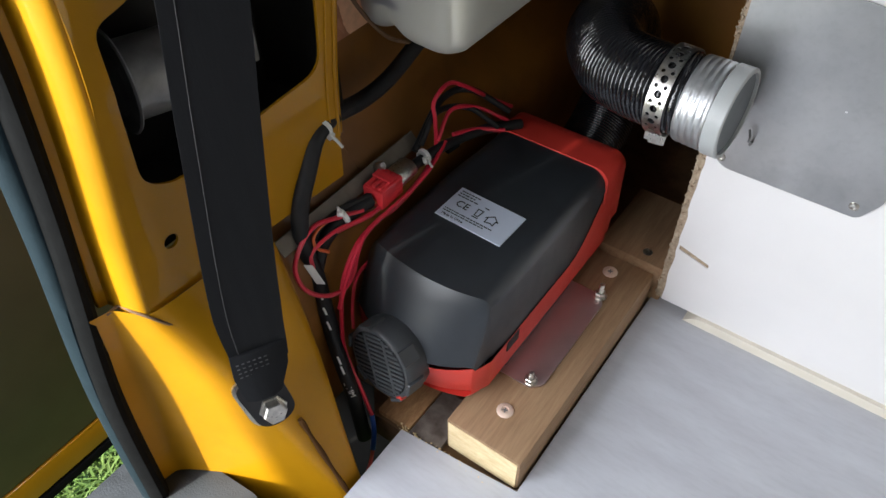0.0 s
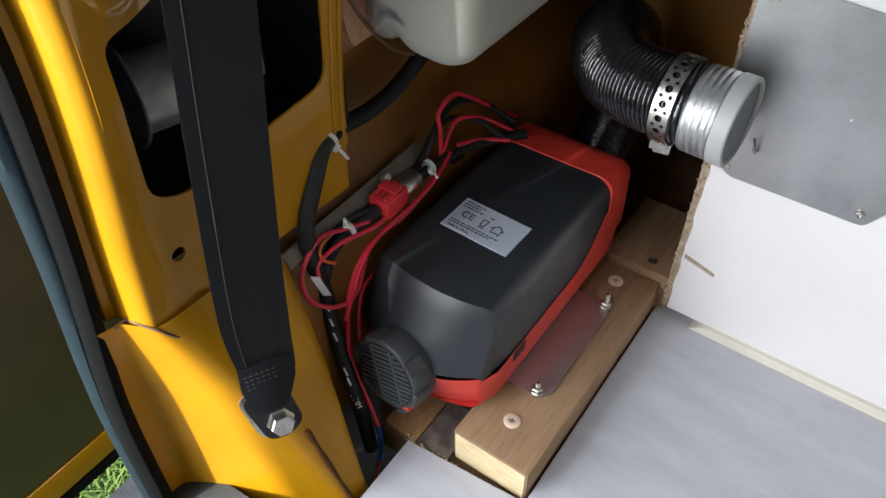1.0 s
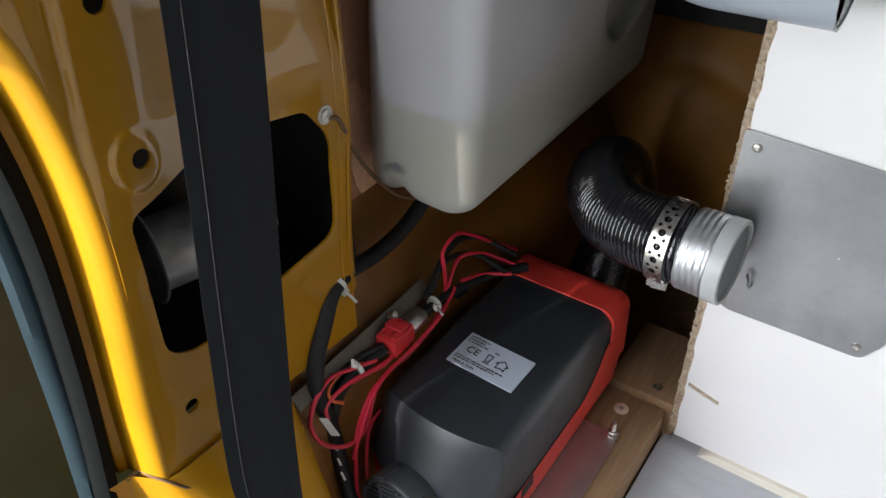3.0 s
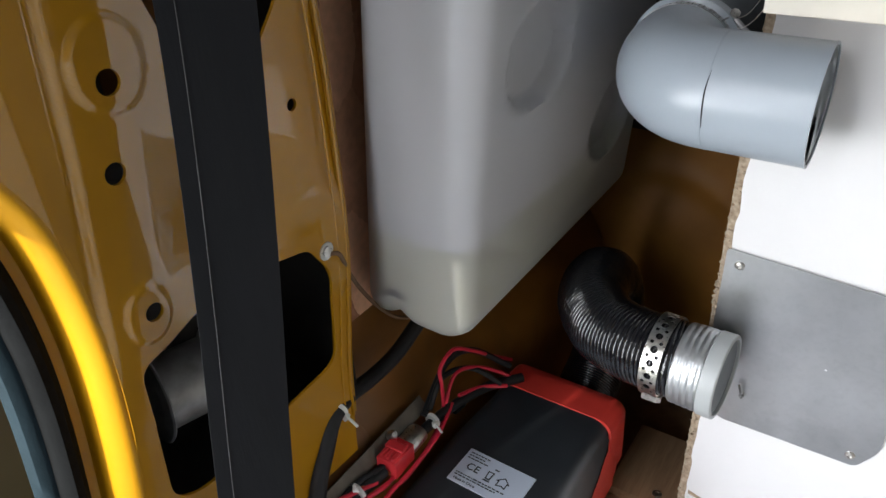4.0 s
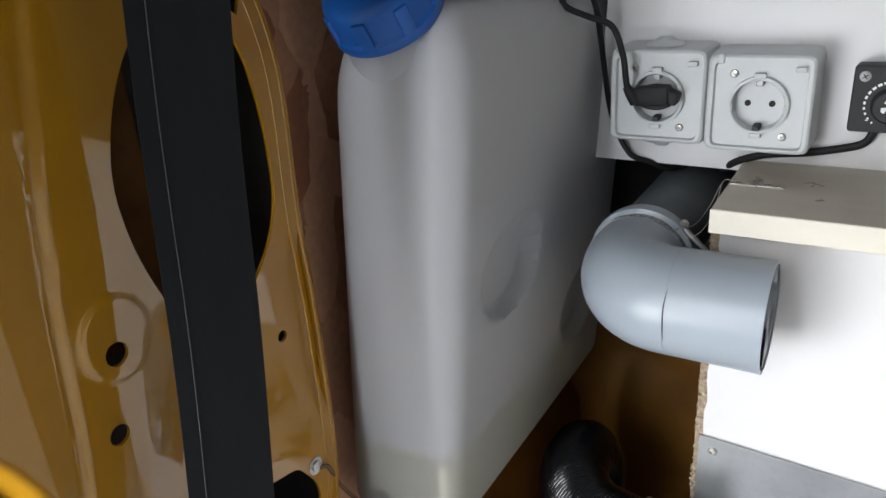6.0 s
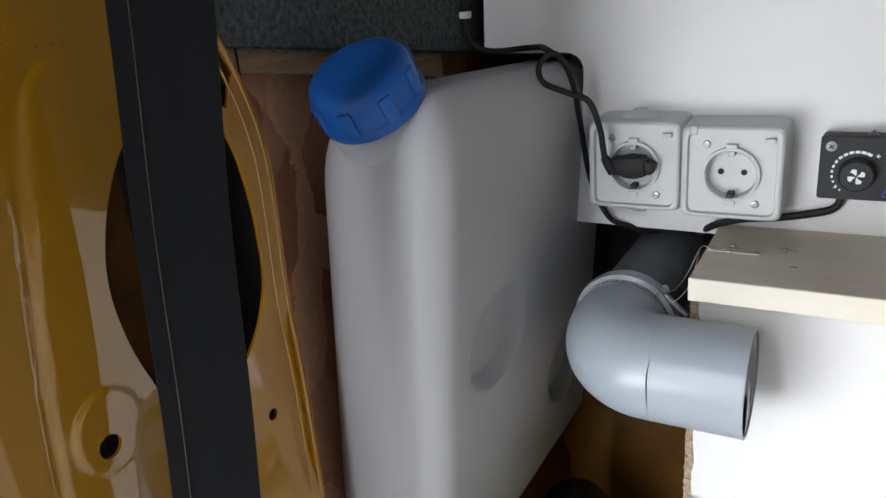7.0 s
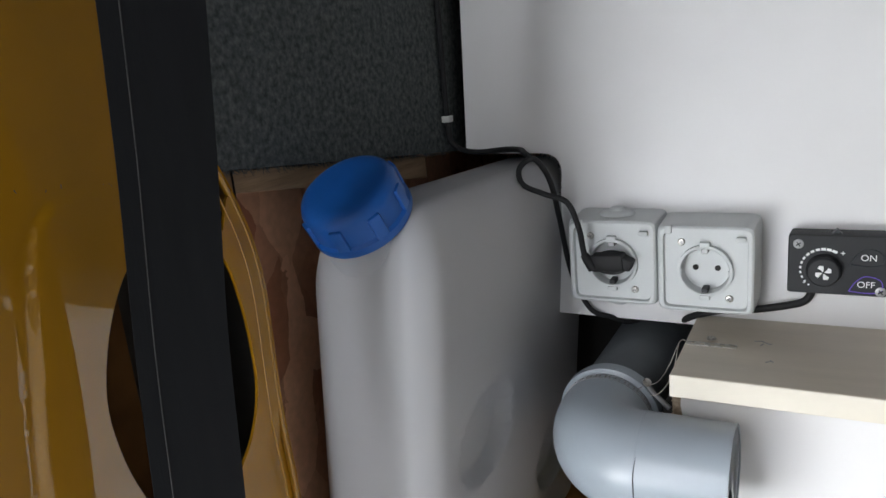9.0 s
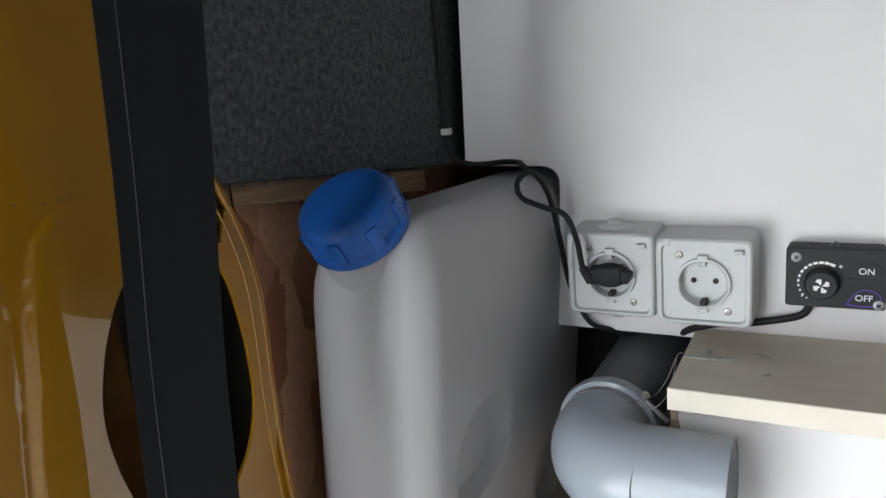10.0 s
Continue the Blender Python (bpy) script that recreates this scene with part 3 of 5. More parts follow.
part("door_return", sweep_edge([(-0.4472, 0.253)] + EDGE[4:], bead), M_WORN, pillar, "rounded yellow return of the door opening")
flange = line2d([(-0.224, 0.28), (-0.220, 0.34), (-0.205, 0.45), (-0.203, 0.58), (-0.2065, 0.66), (-0.205, 0.76), (-0.222, 0.823), (-0.248, 0.87)], 5)
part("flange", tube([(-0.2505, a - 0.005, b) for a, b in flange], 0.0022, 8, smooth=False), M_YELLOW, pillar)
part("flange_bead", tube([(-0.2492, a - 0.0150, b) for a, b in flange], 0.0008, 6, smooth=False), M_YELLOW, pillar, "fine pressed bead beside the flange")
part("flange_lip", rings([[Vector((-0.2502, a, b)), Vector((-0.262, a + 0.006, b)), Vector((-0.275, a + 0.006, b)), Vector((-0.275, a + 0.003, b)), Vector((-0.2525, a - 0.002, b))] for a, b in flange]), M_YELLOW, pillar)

SEAL = [(-0.4740, -0.10), (-0.4705, 0.02), (-0.4650, 0.14), (-0.4575, 0.21), (-0.4480, 0.27), (-0.4400, 0.32)] + EDGE[5:]
seal_sec = [(0.0200 + 0.0108 * math.cos(a), -0.290 + 0.018 * math.sin(a)) for a in [2 * math.pi * i / 14 for i in range(15)]]
seal = part("door_seal", sweep_edge(SEAL, seal_sec), M_SEAL)
tagged(seal, "dark rubber seal round the van door opening", "seal", kind="structure")


def lip_loops():
    """The outer lip, its width narrowed towards the foot to fit the camera's view."""
    pts, lp = line2d(SEAL), []
    for i, q in enumerate(pts):
        t = (Vector(pts[min(i + 1, len(pts) - 1)]) - Vector(pts[max(i - 1, 0)])).normalized()
        w = 0.30 + 0.70 * step(q[1] - 0.27, 0.34)
        lp.append([Vector((x, q[0] - t.y * (0.0285 + o * w), q[1] + t.x * (0.0285 + o * w))) for o, x in ((0.0, -0.2810), (0.0035, -0.2815), (0.0085, -0.2850), (0.0110, -0.2920), (0.0095, -0.2940), (0.0, -0.2870))])
    return lp


part("seal_lip", rings(lip_loops()), M_LIP, seal, "outer lip with sky light put into its colour")


def base_cover():
    """The flared foot of the pillar: a flange, a broad bevel turned to the door, and the inner flank."""
    lines = [
        [(-0.2725, -0.473, 0.259), (-0.282, -0.482, 0.16), (-0.290, -0.493, 0.03), (-0.290, -0.497, -0.05)],
        [(-0.2695, -0.4560, 0.258), (-0.279, -0.4580, 0.16), (-0.286, -0.4625, 0.03), (-0.286, -0.464, -0.05)],
        [(-0.2470, -0.4405, 0.252), (-0.203, -0.411, 0.15), (-0.156, -0.389, 0.01), (-0.137, -0.381, -0.05)],
        [(-0.2460, -0.319, 0.246), (-0.196, -0.336, 0.15), (-0.152, -0.356, 0.005), (-0.136, -0.360, -0.05)],
        [(-0.34, -0.309, 0.246), (-0.30, -0.324, 0.15), (-0.26, -0.343, 0.005), (-0.24, -0.347, -0.05)],
    ]
    cols = [spline(q, 6) for q in lines]
    lp = []
    for row in zip(*cols):
        pts = []
        for a, b in zip(row, row[1:]):
            pts += [a.lerp(b, t) for t in (0.06, 0.13, 0.22, 0.36, 0.5, 0.64, 0.78, 0.87, 0.94)]
        for _ in range(2):
            pts = [pts[0]] + [(p + q * 2 + r) / 4 for p, q, r in zip(pts, pts[1:], pts[2:])] + [pts[-1]]
        lp.append(pts)
    return rings(lp, closed=False, caps=False)


part("pillar_foot", base_cover(), M_WORN, pillar, "flared yellow sheet metal foot")
part("seam", tube([(-0.2705, -0.460, 0.256), (-0.2690, -0.450, 0.257), (-0.258, -0.447, 0.256), (-0.2475, -0.441, 0.250), (-0.2430, -0.433, 0.238), (-0.2410, -0.421, 0.228), (-0.2415, -0.405, 0.222), (-0.2440, -0.385, 0.224), (-0.2460, -0.36, 0.232)], 0.0013, 8), M_SUB, pillar, "brown seam sealer line")

part("rust_streak", tube([(-0.1820, -0.387, 0.100), (-0.1747, -0.386, 0.078), (-0.1618, -0.384, 0.040), (-0.1494, -0.382, 0.004), (-0.141, -0.381, -0.02)], lambda s: 0.0024 + 0.0005 * math.sin(s * 19), 8), M_SHADE_RUST, pillar, "brown rust streak under the bolt")
# Near-black sheets paint the shade inside the pillar.
part("pillar_shade_liner", rings([[Vector((x, y, z)) for y, z in ((-0.425, 0.29), (-0.213, 0.29), (-0.213, 0.93), (-0.40, 0.93))] for x in (-0.2560, -0.352)], caps=False), M_DARK, pillar, "near-black liner for the shade inside the pillar")
part("pillar_shade_back", box(-0.356, -0.350, -0.43, -0.21, 0.28, 0.94), M_DARK, pillar)
part("inner_sheet", box(-0.306, -0.303, -0.340, -0.286, 0.60, 0.84), M_SHADE_RUST, pillar, "shaded yellow inner sheet")
retractor = thing("belt_retractor", (-0.32, -0.34, 0.34), "grey metal belt retractor with a white label in the pillar", "retractor")
part("spool_case", lathe([(0.020, -0.03), (0.028, -0.026), (0.028, 0.026), (0.020, 0.03)], 28, to_axis((-0.302, -0.345, 0.385), (0.2, 1, -0.1))), M_SPOOL, retractor)
part("bracket_plate", joined(bmesh.new(), box(-0.0015, 0.0015, -0.012, 0.018, -0.026, 0.016, 0.001, 1), pose(-0.300, -0.276, 0.378, 0, 0, -12)), M_PAPER, retractor, "white label on the retractor")

for i, (w, v) in enumerate(((0.018, 0.009), (0.012, 0.001), (0.020, -0.008), (0.010, -0.016))):
    part("print_bar", joined(bmesh.new(), box(0.0016, 0.0020, -0.009, -0.009 + w, v - 0.0018, v + 0.0018), pose(-0.300, -0.276, 0.378, 0, 0, -12)), M_INK, retractor, "black print on the label", smooth=False)
part("spool_flange", lathe([(0.012, 0.0), (0.036, 0.0), (0.037, 0.0012), (0.036, 0.0026), (0.012, 0.003)], 36, to_axis((-0.297, -0.318, 0.379), (0.2, 1, -0.1))), M_SPOOL, retractor, "round steel side plate")
part("spool_flange", lathe([(0.012, 0.0), (0.036, 0.0), (0.037, 0.0012), (0.036, 0.0026), (0.012, 0.003)], 36, to_axis((-0.308, -0.373, 0.389), (0.2, 1, -0.1))), M_SPOOL, retractor, "round steel side plate")


door = thing("sliding_door", (-0.49, -0.3, -0.15), "yellow sliding door with olive inner lining in shade", "door", kind="structure")
part("lining", box(-0.500, -0.480, -0.66, 0.8, -0.095, 1.2, 0.004), M_DOOR, door)
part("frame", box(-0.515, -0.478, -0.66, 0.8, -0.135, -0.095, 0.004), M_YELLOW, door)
part("seal", box(-0.512, -0.476, -0.66, 0.8, -0.152, -0.137, 0.004), M_SEAL, door)

kick = part("step_cover", sheet(rounded([(-0.334, -0.489), (-0.314, -0.457), (-0.287, -0.4450), (-0.200, -0.4390), (-0.19, -0.56), (-0.15, -0.70), (-0.15, -2.0), (-0.334, -2.0)], [0.004, 0.006, 0.006, 0.01, 0, 0, 0, 0]), [], lambda q: Vector((q[0], q[1], 0.012)), Vector((0, 0, -0.07))), M_KICK)
tagged(kick, "worn grey plastic cover over the door step", "step", kind="structure")

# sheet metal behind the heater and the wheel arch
lower_side = part("van_side_sheet", rings([[Vector((-0.300, y, 0.37)), Vector((-0.297, y, 0.30)), Vector((-0.275, y, 0.235)), Vector((-0.245, y, 0.20)), Vector((-0.235, y, 0.185)), Vector((-0.232, y, 0.10)), Vector((-0.232, y, -0.02)), Vector((-0.34, y, -0.02)), Vector((-0.34, y, 0.37))] for y in (-0.2, 0.0, 0.45, 0.92)]), M_DUSTY_SHADE)
part("sheet_end", rings([[Vector((-0.297, y, 0.289)), Vector((-0.275, y, 0.235)), Vector((-0.245, y, 0.20)), Vector((-0.235, y, 0.185)), Vector((-0.232, y, 0.10)), Vector((-0.232, y, -0.02)), Vector((-0.34, y, -0.02)), Vector((-0.34, y, 0.289))] for y in (-0.33, -0.2002)]), M_DUSTY_SHADE, lower_side)
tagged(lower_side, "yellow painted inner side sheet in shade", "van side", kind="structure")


def arch_wall():
    """A sheet wall with a raised round swage."""
    bm = bmesh.new()
    n = 110
    vs = [[None] * (n + 1) for _ in range(n + 1)]
    for i in range(n + 1):
        for j in range(n + 1):
            x, z = -0.34 + 0.62 * i / n, -0.05 + 0.72 * j / n
            d = math.hypot(x + 0.16, z - 0.17)
            y = 0.33 - 0.006 * math.exp(-((d - 0.135) / 0.016) ** 2) - 0.022 * math.exp(-(d / 0.10) ** 4)
            vs[i][j] = bm.verts.new((x, y, z))
    for i in range(n):
        for j in range(n):
            bm.faces.new((vs[i][j], vs[i + 1][j], vs[i + 1][j + 1], vs[i][j + 1]))
    return bm


arch = part("wheel_arch", arch_wall(), M_ARCH_SHADE)
tagged(arch, "yellow painted wheel arch sheet with a round swage", "wheel arch", kind="structure")

# Dark board added to paint the shade behind the upper panel.
cab_shade = part("cabinet_shade", box(-0.297, 0.24, 0.285, 0.30, 0.375, 0.617, 0.001), M_DARK)
tagged(cab_shade, "dark board standing in for shade behind the upper panel", "board", kind="structure")

# unseen boards around the view, added to close the van and shape its light
# the pale one is added for the pillar's gloss to mirror
for nm, b in (("wall_far", (0.52, 0.56, -2.4, 0.9, -0.05, 1.75)), ("pale_reflector", (0.505, 0.519, -0.62, -0.085, 0.0, 0.62)), ("wall_rear", (-0.34, 0.56, 0.9, 0.94, -0.05, 1.75)), ("cabinet_end", (0.385, 0.40, 0.02, 0.9, -0.05, 0.61)), ("cabinet_side", (0.245, 0.26, 0.133, 0.9, -0.05, 1.7)), ("sun_shield", None), ("wall_front", (-0.36, 0.56, -2.44, -2.4, -0.05, 1.75)), ("ceiling", (-0.36, 0.56, -2.4, 0.94, 1.7, 1.75))):
    # shield edge: lets the sun reach only the pillar's rim and foot
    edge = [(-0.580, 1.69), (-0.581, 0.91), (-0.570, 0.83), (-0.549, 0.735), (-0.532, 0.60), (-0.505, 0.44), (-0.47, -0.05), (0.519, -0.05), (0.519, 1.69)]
    # gap cut for the added fill lamp
    lamp_gap = [(-0.28, 0.98), (0.08, 0.98), (0.08, 1.50), (-0.28, 1.50)]
    shape = box(*b) if b else sheet(edge, [lamp_gap], lambda q: Vector((q[0], -1.6, q[1])), Vector((0, -0.03, 0)))
    tagged(part(nm, shape, M_CEIL if nm == "ceiling" else M_BEIGE if nm == "pale_reflector" else M_SHELL), "plain grey ceiling lining of the van" if nm == "ceiling" else "plain unseen board added to close the van and shape its light", "wall" if nm != "ceiling" else "ceiling", kind="structure")

# ---- the heater on its wooden bearers ----
beam = thing("wooden_beam", (-0.057, -0.13, -0.011), "planed pine beam screwed to the floor under the heater", "beam")
part("beam_body", box(-0.099, -0.0155, -0.2835, 0.005, -0.0105, 0.039, 0.0022, 2), M_WOOD, beam)
part("end_face", box(-0.0965, -0.0180, -0.2845, -0.2836, -0.0085, 0.0365, 0.0003, 1), M_ENDGRAIN, beam, "pale sawn end grain")
for y in (-0.243, -0.021):
    part("screw", screw_bm(Matrix.Translation((-0.058, y, 0.0392)), 0.0085, 0.0022), M_SCREW, beam, "flat copper-tinted screw head")
    slot = bmesh.new()
    for a in (20, 110):
        joined(slot, box(-0.0026, 0.0026, -0.0006, 0.0006, 0.0008, 0.0019), pose(-0.058, y, 0.0392, 0, 0, a))
    part("cross_slot", slot, M_SPOOL, beam, "dark cross recess", smooth=False)
block = thing("wood_block", (-0.05, 0.07, -0.011), "dark wooden block with a screw behind the beam", "wood")
part("block_body", box(-0.088, -0.0035, 0.0065, 0.12, -0.0105, 0.050, 0.002), M_WOOD, block)
part("screw", screw_bm(Matrix.Translation((-0.034, 0.022, 0.0502)), 0.0055, 0.0016), M_STEEL, block)
bearer = part("wooden_bearer", box(-0.225, -0.165, -0.275, 0.03, -0.0105, 0.030, 0.002), M_WOOD)
tagged(bearer, "rough wooden bearer beneath the heater", "beam")
offcut = part("wood_offcut", box(-0.178, -0.137, -0.296, -0.235, -0.0105, -0.001, 0.0015), M_SPLINT)
tagged(offcut, "pale splintered wood offcut on the stained subfloor", "wood")

dirt = part("stained_board", box(-0.1365, -0.0995, -0.299, -0.235, -0.0105, -0.003, 0.0008), M_DIRT)
tagged(dirt, "stained grey board scrap beside the beam end", "wood")
crumbs = bmesh.new()
for i in range(60):
    m = pose(random.uniform(-0.15, -0.02), -0.2985 + random.uniform(-0.003, 0.0035), -0.001, random.uniform(0, 90), random.uniform(0, 90), random.uniform(0, 90))
    c = random.uniform(0.0004, 0.0013)
    joined(crumbs, box(-c, c, -c * 0.7, c * 0.7, -c * 0.5, c * 0.5), m)
tagged(part("wood_crumbs", crumbs, M_ENDGRAIN, smooth=False), "pale wood crumbs along the cut vinyl edge", "crumbs", kind="stuff")

CX = -0.1465


def shell_loop(y, top, bottom, hw, r=0.018, taper=0.004, k=6):
    """An upside-down tub section across the heater, from lower left over the top to lower right."""
    pts = [(-hw, bottom)]
    for i in range(k + 1):
        a = math.pi - math.pi / 2 * i / k
        pts.append((-(hw - taper - r) + r * math.cos(a), top - r + r * math.sin(a)))
    flat = hw - taper - r
    pts += [(-flat + 2 * flat * i / 10, top) for i in range(1, 10)]
    for i in range(k + 1):
        a = math.pi / 2 - math.pi / 2 * i / k
        pts.append(((hw - taper - r) + r * math.cos(a), top - r + r * math.sin(a)))
    pts.append((hw, bottom))
    return [Vector((CX + u, y, w)) for u, w in pts]


heater = thing("air_heater", (CX, -0.12, 0.042), "black and red diesel air heater bolted on a wooden beam", "heater")


def border(y):
    """The height of the line between black hood and red tub on the flanks."""
    s = min(1.0, max(0.0, (y + 0.095) / 0.072))
    return 0.101 + 0.066 * s * s


def bowed(rows, bows, half):
    """Pushes each loop forward in its middle, so that the front reads as a curved nose."""
    for loop, bow in zip(rows, bows):
        for v in loop:
            v.y -= bow * (1 - min(1, ((v.x - CX) / half) ** 2))


def flared(bm):
    """The flank away from the beam leans outwards towards the tub."""
    for v in bm.verts:
        if v.co.x < CX:
            drop = min(1.0, max(0.0, (0.185 - v.co.z) / 0.085))
            nose = step(-0.08 - v.co.y, 0.10)
            v.co.x = CX + (v.co.x - CX) * (1.03 + 0.09 * nose + 0.20 * drop)


def black_hood():
    rows, bows = [], []
    n = 10
    for i in range(n):
        q = 1 - i / n
        z = 0.1790 - 0.0720 * q
        rows.append(shell_loop(-0.2365 - 0.0185 * q, z, 0.101, 0.0640 - 0.0025 * q, 0.004 + 0.006 * (1 - q), 0.0012))
        bows.append(0.0115 + 0.0165 * q)
    for i in range(0, 17):
        y = -0.2350 + i * (0.2070 / 16)
        rows.append(shell_loop(y, 0.1802 + 0.0012 * math.sin(math.pi * i / 16), border(y), 0.0665 if i > 1 else 0.0645 + 0.001 * i, 0.010 + 0.006 * min(1, i / 4), 0.003))
        bows.append(0.0115 * max(0.0, 1 - i / 5) ** 1.5)
    bowed(rows, bows, 0.064)
    bm = rings(rows, closed=False, caps=False)
    bm.faces.new(bm.verts[:len(rows[0])])
    flared(bm)
    return bm


def red_tub():
    rows, bows = [], []
    k = 9
    for y, hw, bow in ((-0.2555, 0.0590, 0.0180), (-0.2535, 0.0620, 0.0180), (-0.246, 0.0650, 0.020)):
        side = [(-hw, 0.1005), (-hw + 0.002, 0.064), (-hw + 0.008, 0.055)]
        base = [(-hw + 0.008 + (2 * hw - 0.014) * i / k, 0.055) for i in range(1, k)]
        rows.append([Vector((CX + u, y, w)) for u, w in side + base + [(hw - 0.006, 0.055), (hw - 0.001, 0.062), (hw, 0.1005)]])
        bows.append(bow)
    for i in range(19):
        y = -0.24 + i * 0.24 / 18
        b = min(0.150, border(y))
        base = [(-0.058 + 0.118 * j / k, 0.052) for j in range(1, k)]
        rows.append([Vector((CX + u, y, w)) for u, w in [(-0.0675, b), (-0.066, 0.062), (-0.058, 0.052)] + base + [(0.060, 0.052), (0.066, 0.060), (0.0675, b)]])
        bows.append(0.012 * max(0, 1 - i / 3))
    bowed(rows, bows, 0.064)
    bm = rings(rows, closed=False, caps=False)
    # the nose: a red wall below the hood, from its rim down to the base
    count = 12
    lip = []
    for z, inset in ((0.1018, -0.0006), (0.080, -0.0004), (0.0625, 0.0008), (0.055, 0.0045)):
        lip.append([Vector((CX + u * (0.0590 - inset), -0.2560 + inset - (0.0275 if z > 0.09 else 0.0235 if z > 0.07 else 0.0195) * (1 - u * u), z)) for u in [-1 + 2 * i / count for i in range(count + 1)]])
    rings(list(reversed(lip)), closed=False, caps=False, bm=bm)
    flared(bm)
    return bm


def red_hood():
    rows = []
    for y, top, hw, r in ((-0.0285, 0.1795, 0.0665, 0.018), (-0.0280, 0.1816, 0.0688, 0.017), (-0.003, 0.1832, 0.0702, 0.016), (0.010, 0.182, 0.0698, 0.016), (0.019, 0.173, 0.067, 0.016), (0.024, 0.156, 0.063, 0.016), (0.025, 0.13, 0.058, 0.016)):
        rows.append(shell_loop(y, top, 0.10 if y > -0.01 else 0.140, hw, r, 0.001))
    bm = rings(rows, closed=False, caps=False)
    bm.faces.new(bm.verts[-len(rows[0]):])
    rings([[Vector((CX + u * 0.0675, y, w)) for u, w in ((-1, 0.15), (-0.95, 0.066), (-0.77, 0.052), (0.77, 0.052), (0.95, 0.066), (1, 0.15))] for y in (-0.001, 0.012)] +
          [[Vector((CX + u * 0.058, 0.019, w)) for u, w in ((-1, 0.15), (-0.95, 0.072), (-0.77, 0.058), (0.77, 0.058), (0.95, 0.072), (1, 0.15))]], closed=False, caps=False, bm=bm)
    return bm


hood = part("top_hood", black_hood(), M_BLACK, heater, "matt black plastic hood", angle=28)
part("base_tub", red_tub(), M_RED, heater, "red plastic lower shell", angle=30)
part("rear_hood", red_hood(), M_RED, heater, "red plastic rear hood", angle=40)
part("latch", box(CX + 0.0655, CX + 0.0682, -0.212, -0.190, 0.084, 0.099, 0.001, 1), M_CASE, heater, "small black latch")
part("core", box(CX - 0.055, CX + 0.055, -0.230, 0.012, 0.058, 0.16), M_DARK, heater, "dark inner block")

cap = part("intake_cap", lathe([(0.0385, 0.0), (0.0395, 0.003), (0.0395, 0.024), (0.0385, 0.027), (0.0375, 0.028), (0.0345, 0.0282), (0.034, 0.0200), (0.0005, 0.0200)], 40, to_axis((-0.1605, -0.273, 0.094), (-0.12, -0.98, 0.14))), M_GRILLE, heater, "round black intake cap", angle=30)
CAPM = to_axis((-0.1605, -0.273, 0.094), (-0.12, -0.98, 0.14)) @ Matrix.Rotation(radians(20), 4, "Z")


def grille_slats():
    """Rows of short slats between two ribs, each a piece of its own."""
    for i in range(-6, 7):
        v = i * 0.0052
        half = math.sqrt(max(0, 0.0335 ** 2 - v * v)) if abs(v) < 0.0335 else 0
        for a, b in ((-half, -0.0125), (-0.0095, 0.0125), (0.0155, half)):
            if b - a > 0.003:
                part("slat", joined(bmesh.new(), box(a, b, v - 0.0015, v + 0.0015, 0.0202, 0.0290, 0.0003, 1), CAPM), M_GRILLE, cap, smooth=False)
    for u in (-0.011, 0.014):
        half = math.sqrt(0.0335 ** 2 - u * u)
        part("rib", joined(bmesh.new(), box(u - 0.0021, u + 0.0021, -half, half, 0.0202, 0.0292, 0.0003, 1), CAPM), M_GRILLE, cap, smooth=False)


grille_slats()
# A near-black disc paints the depth of the grille's openings.
part("grille_shade", lathe([(0.0335, 0.0), (0.0335, 0.0004), (0.0005, 0.0004)], 32, CAPM @ Matrix.Translation((0, 0, 0.0202))), M_SEAL, cap, "near-black disc painting the shade behind the slats")
for a in (25, 100, 160, 215, 290, 335):
    part("clip", joined(bmesh.new(), box(0.0375, 0.0412, -0.008, 0.008, 0.010, 0.0300, 0.0008, 1), CAPM @ Matrix.Rotation(radians(a), 4, "Z")), M_GRILLE, cap)
part("red_tab", joined(bmesh.new(), box(0.036, 0.0405, -0.004, 0.004, 0.01, 0.029, 0.0008, 1), CAPM @ Matrix.Rotation(radians(-62), 4, "Z")), M_RED, cap, "small red tab")

# printed plate on the hood
LX0, LX1, LY0, LY1, LZ = -0.187, -0.1145, -0.178, -0.133, 0.1826
LAB = Matrix.Translation(((LX0 + LX1) / 2, (LY0 + LY1) / 2, LZ)) @ Matrix.Rotation(radians(-1.5), 4, "Z")
plate_label = part("rating_label", joined(bmesh.new(), box(-0.0375, 0.0375, -0.0226, 0.0226, -0.0012, 0.0, 0.0004, 1), LAB), M_LABEL, heater, "silver rating label with black print")
for v, u0, u1 in ((0.018, -0.034, -0.012), (0.0145, -0.034, -0.016), (0.011, -0.034, -0.010), (-0.0105, -0.034, 0.020), (-0.0135, -0.034, 0.012), (0.011, -0.002, 0.003)):
    b = bmesh.new()
    u = u0
    while u < u1:
        w = random.uniform(0.0012, 0.005)
        joined(b, box(u, min(u + w, u1), v - 0.0006, v + 0.0006, 0.0, 0.0003), LAB)
        u += w + 0.0009
    part("print_line", b, M_INK, plate_label, smooth=False)
text_part("print_mark", "CE", 0.012, LAB @ Matrix.Translation((-0.0215, 0.001, 0.0002)), M_INK, plate_label)
text_part("print_words", "Made In China", 0.0042, LAB @ Matrix.Translation((-0.020, -0.0182, 0.0002)), M_INK, plate_label)


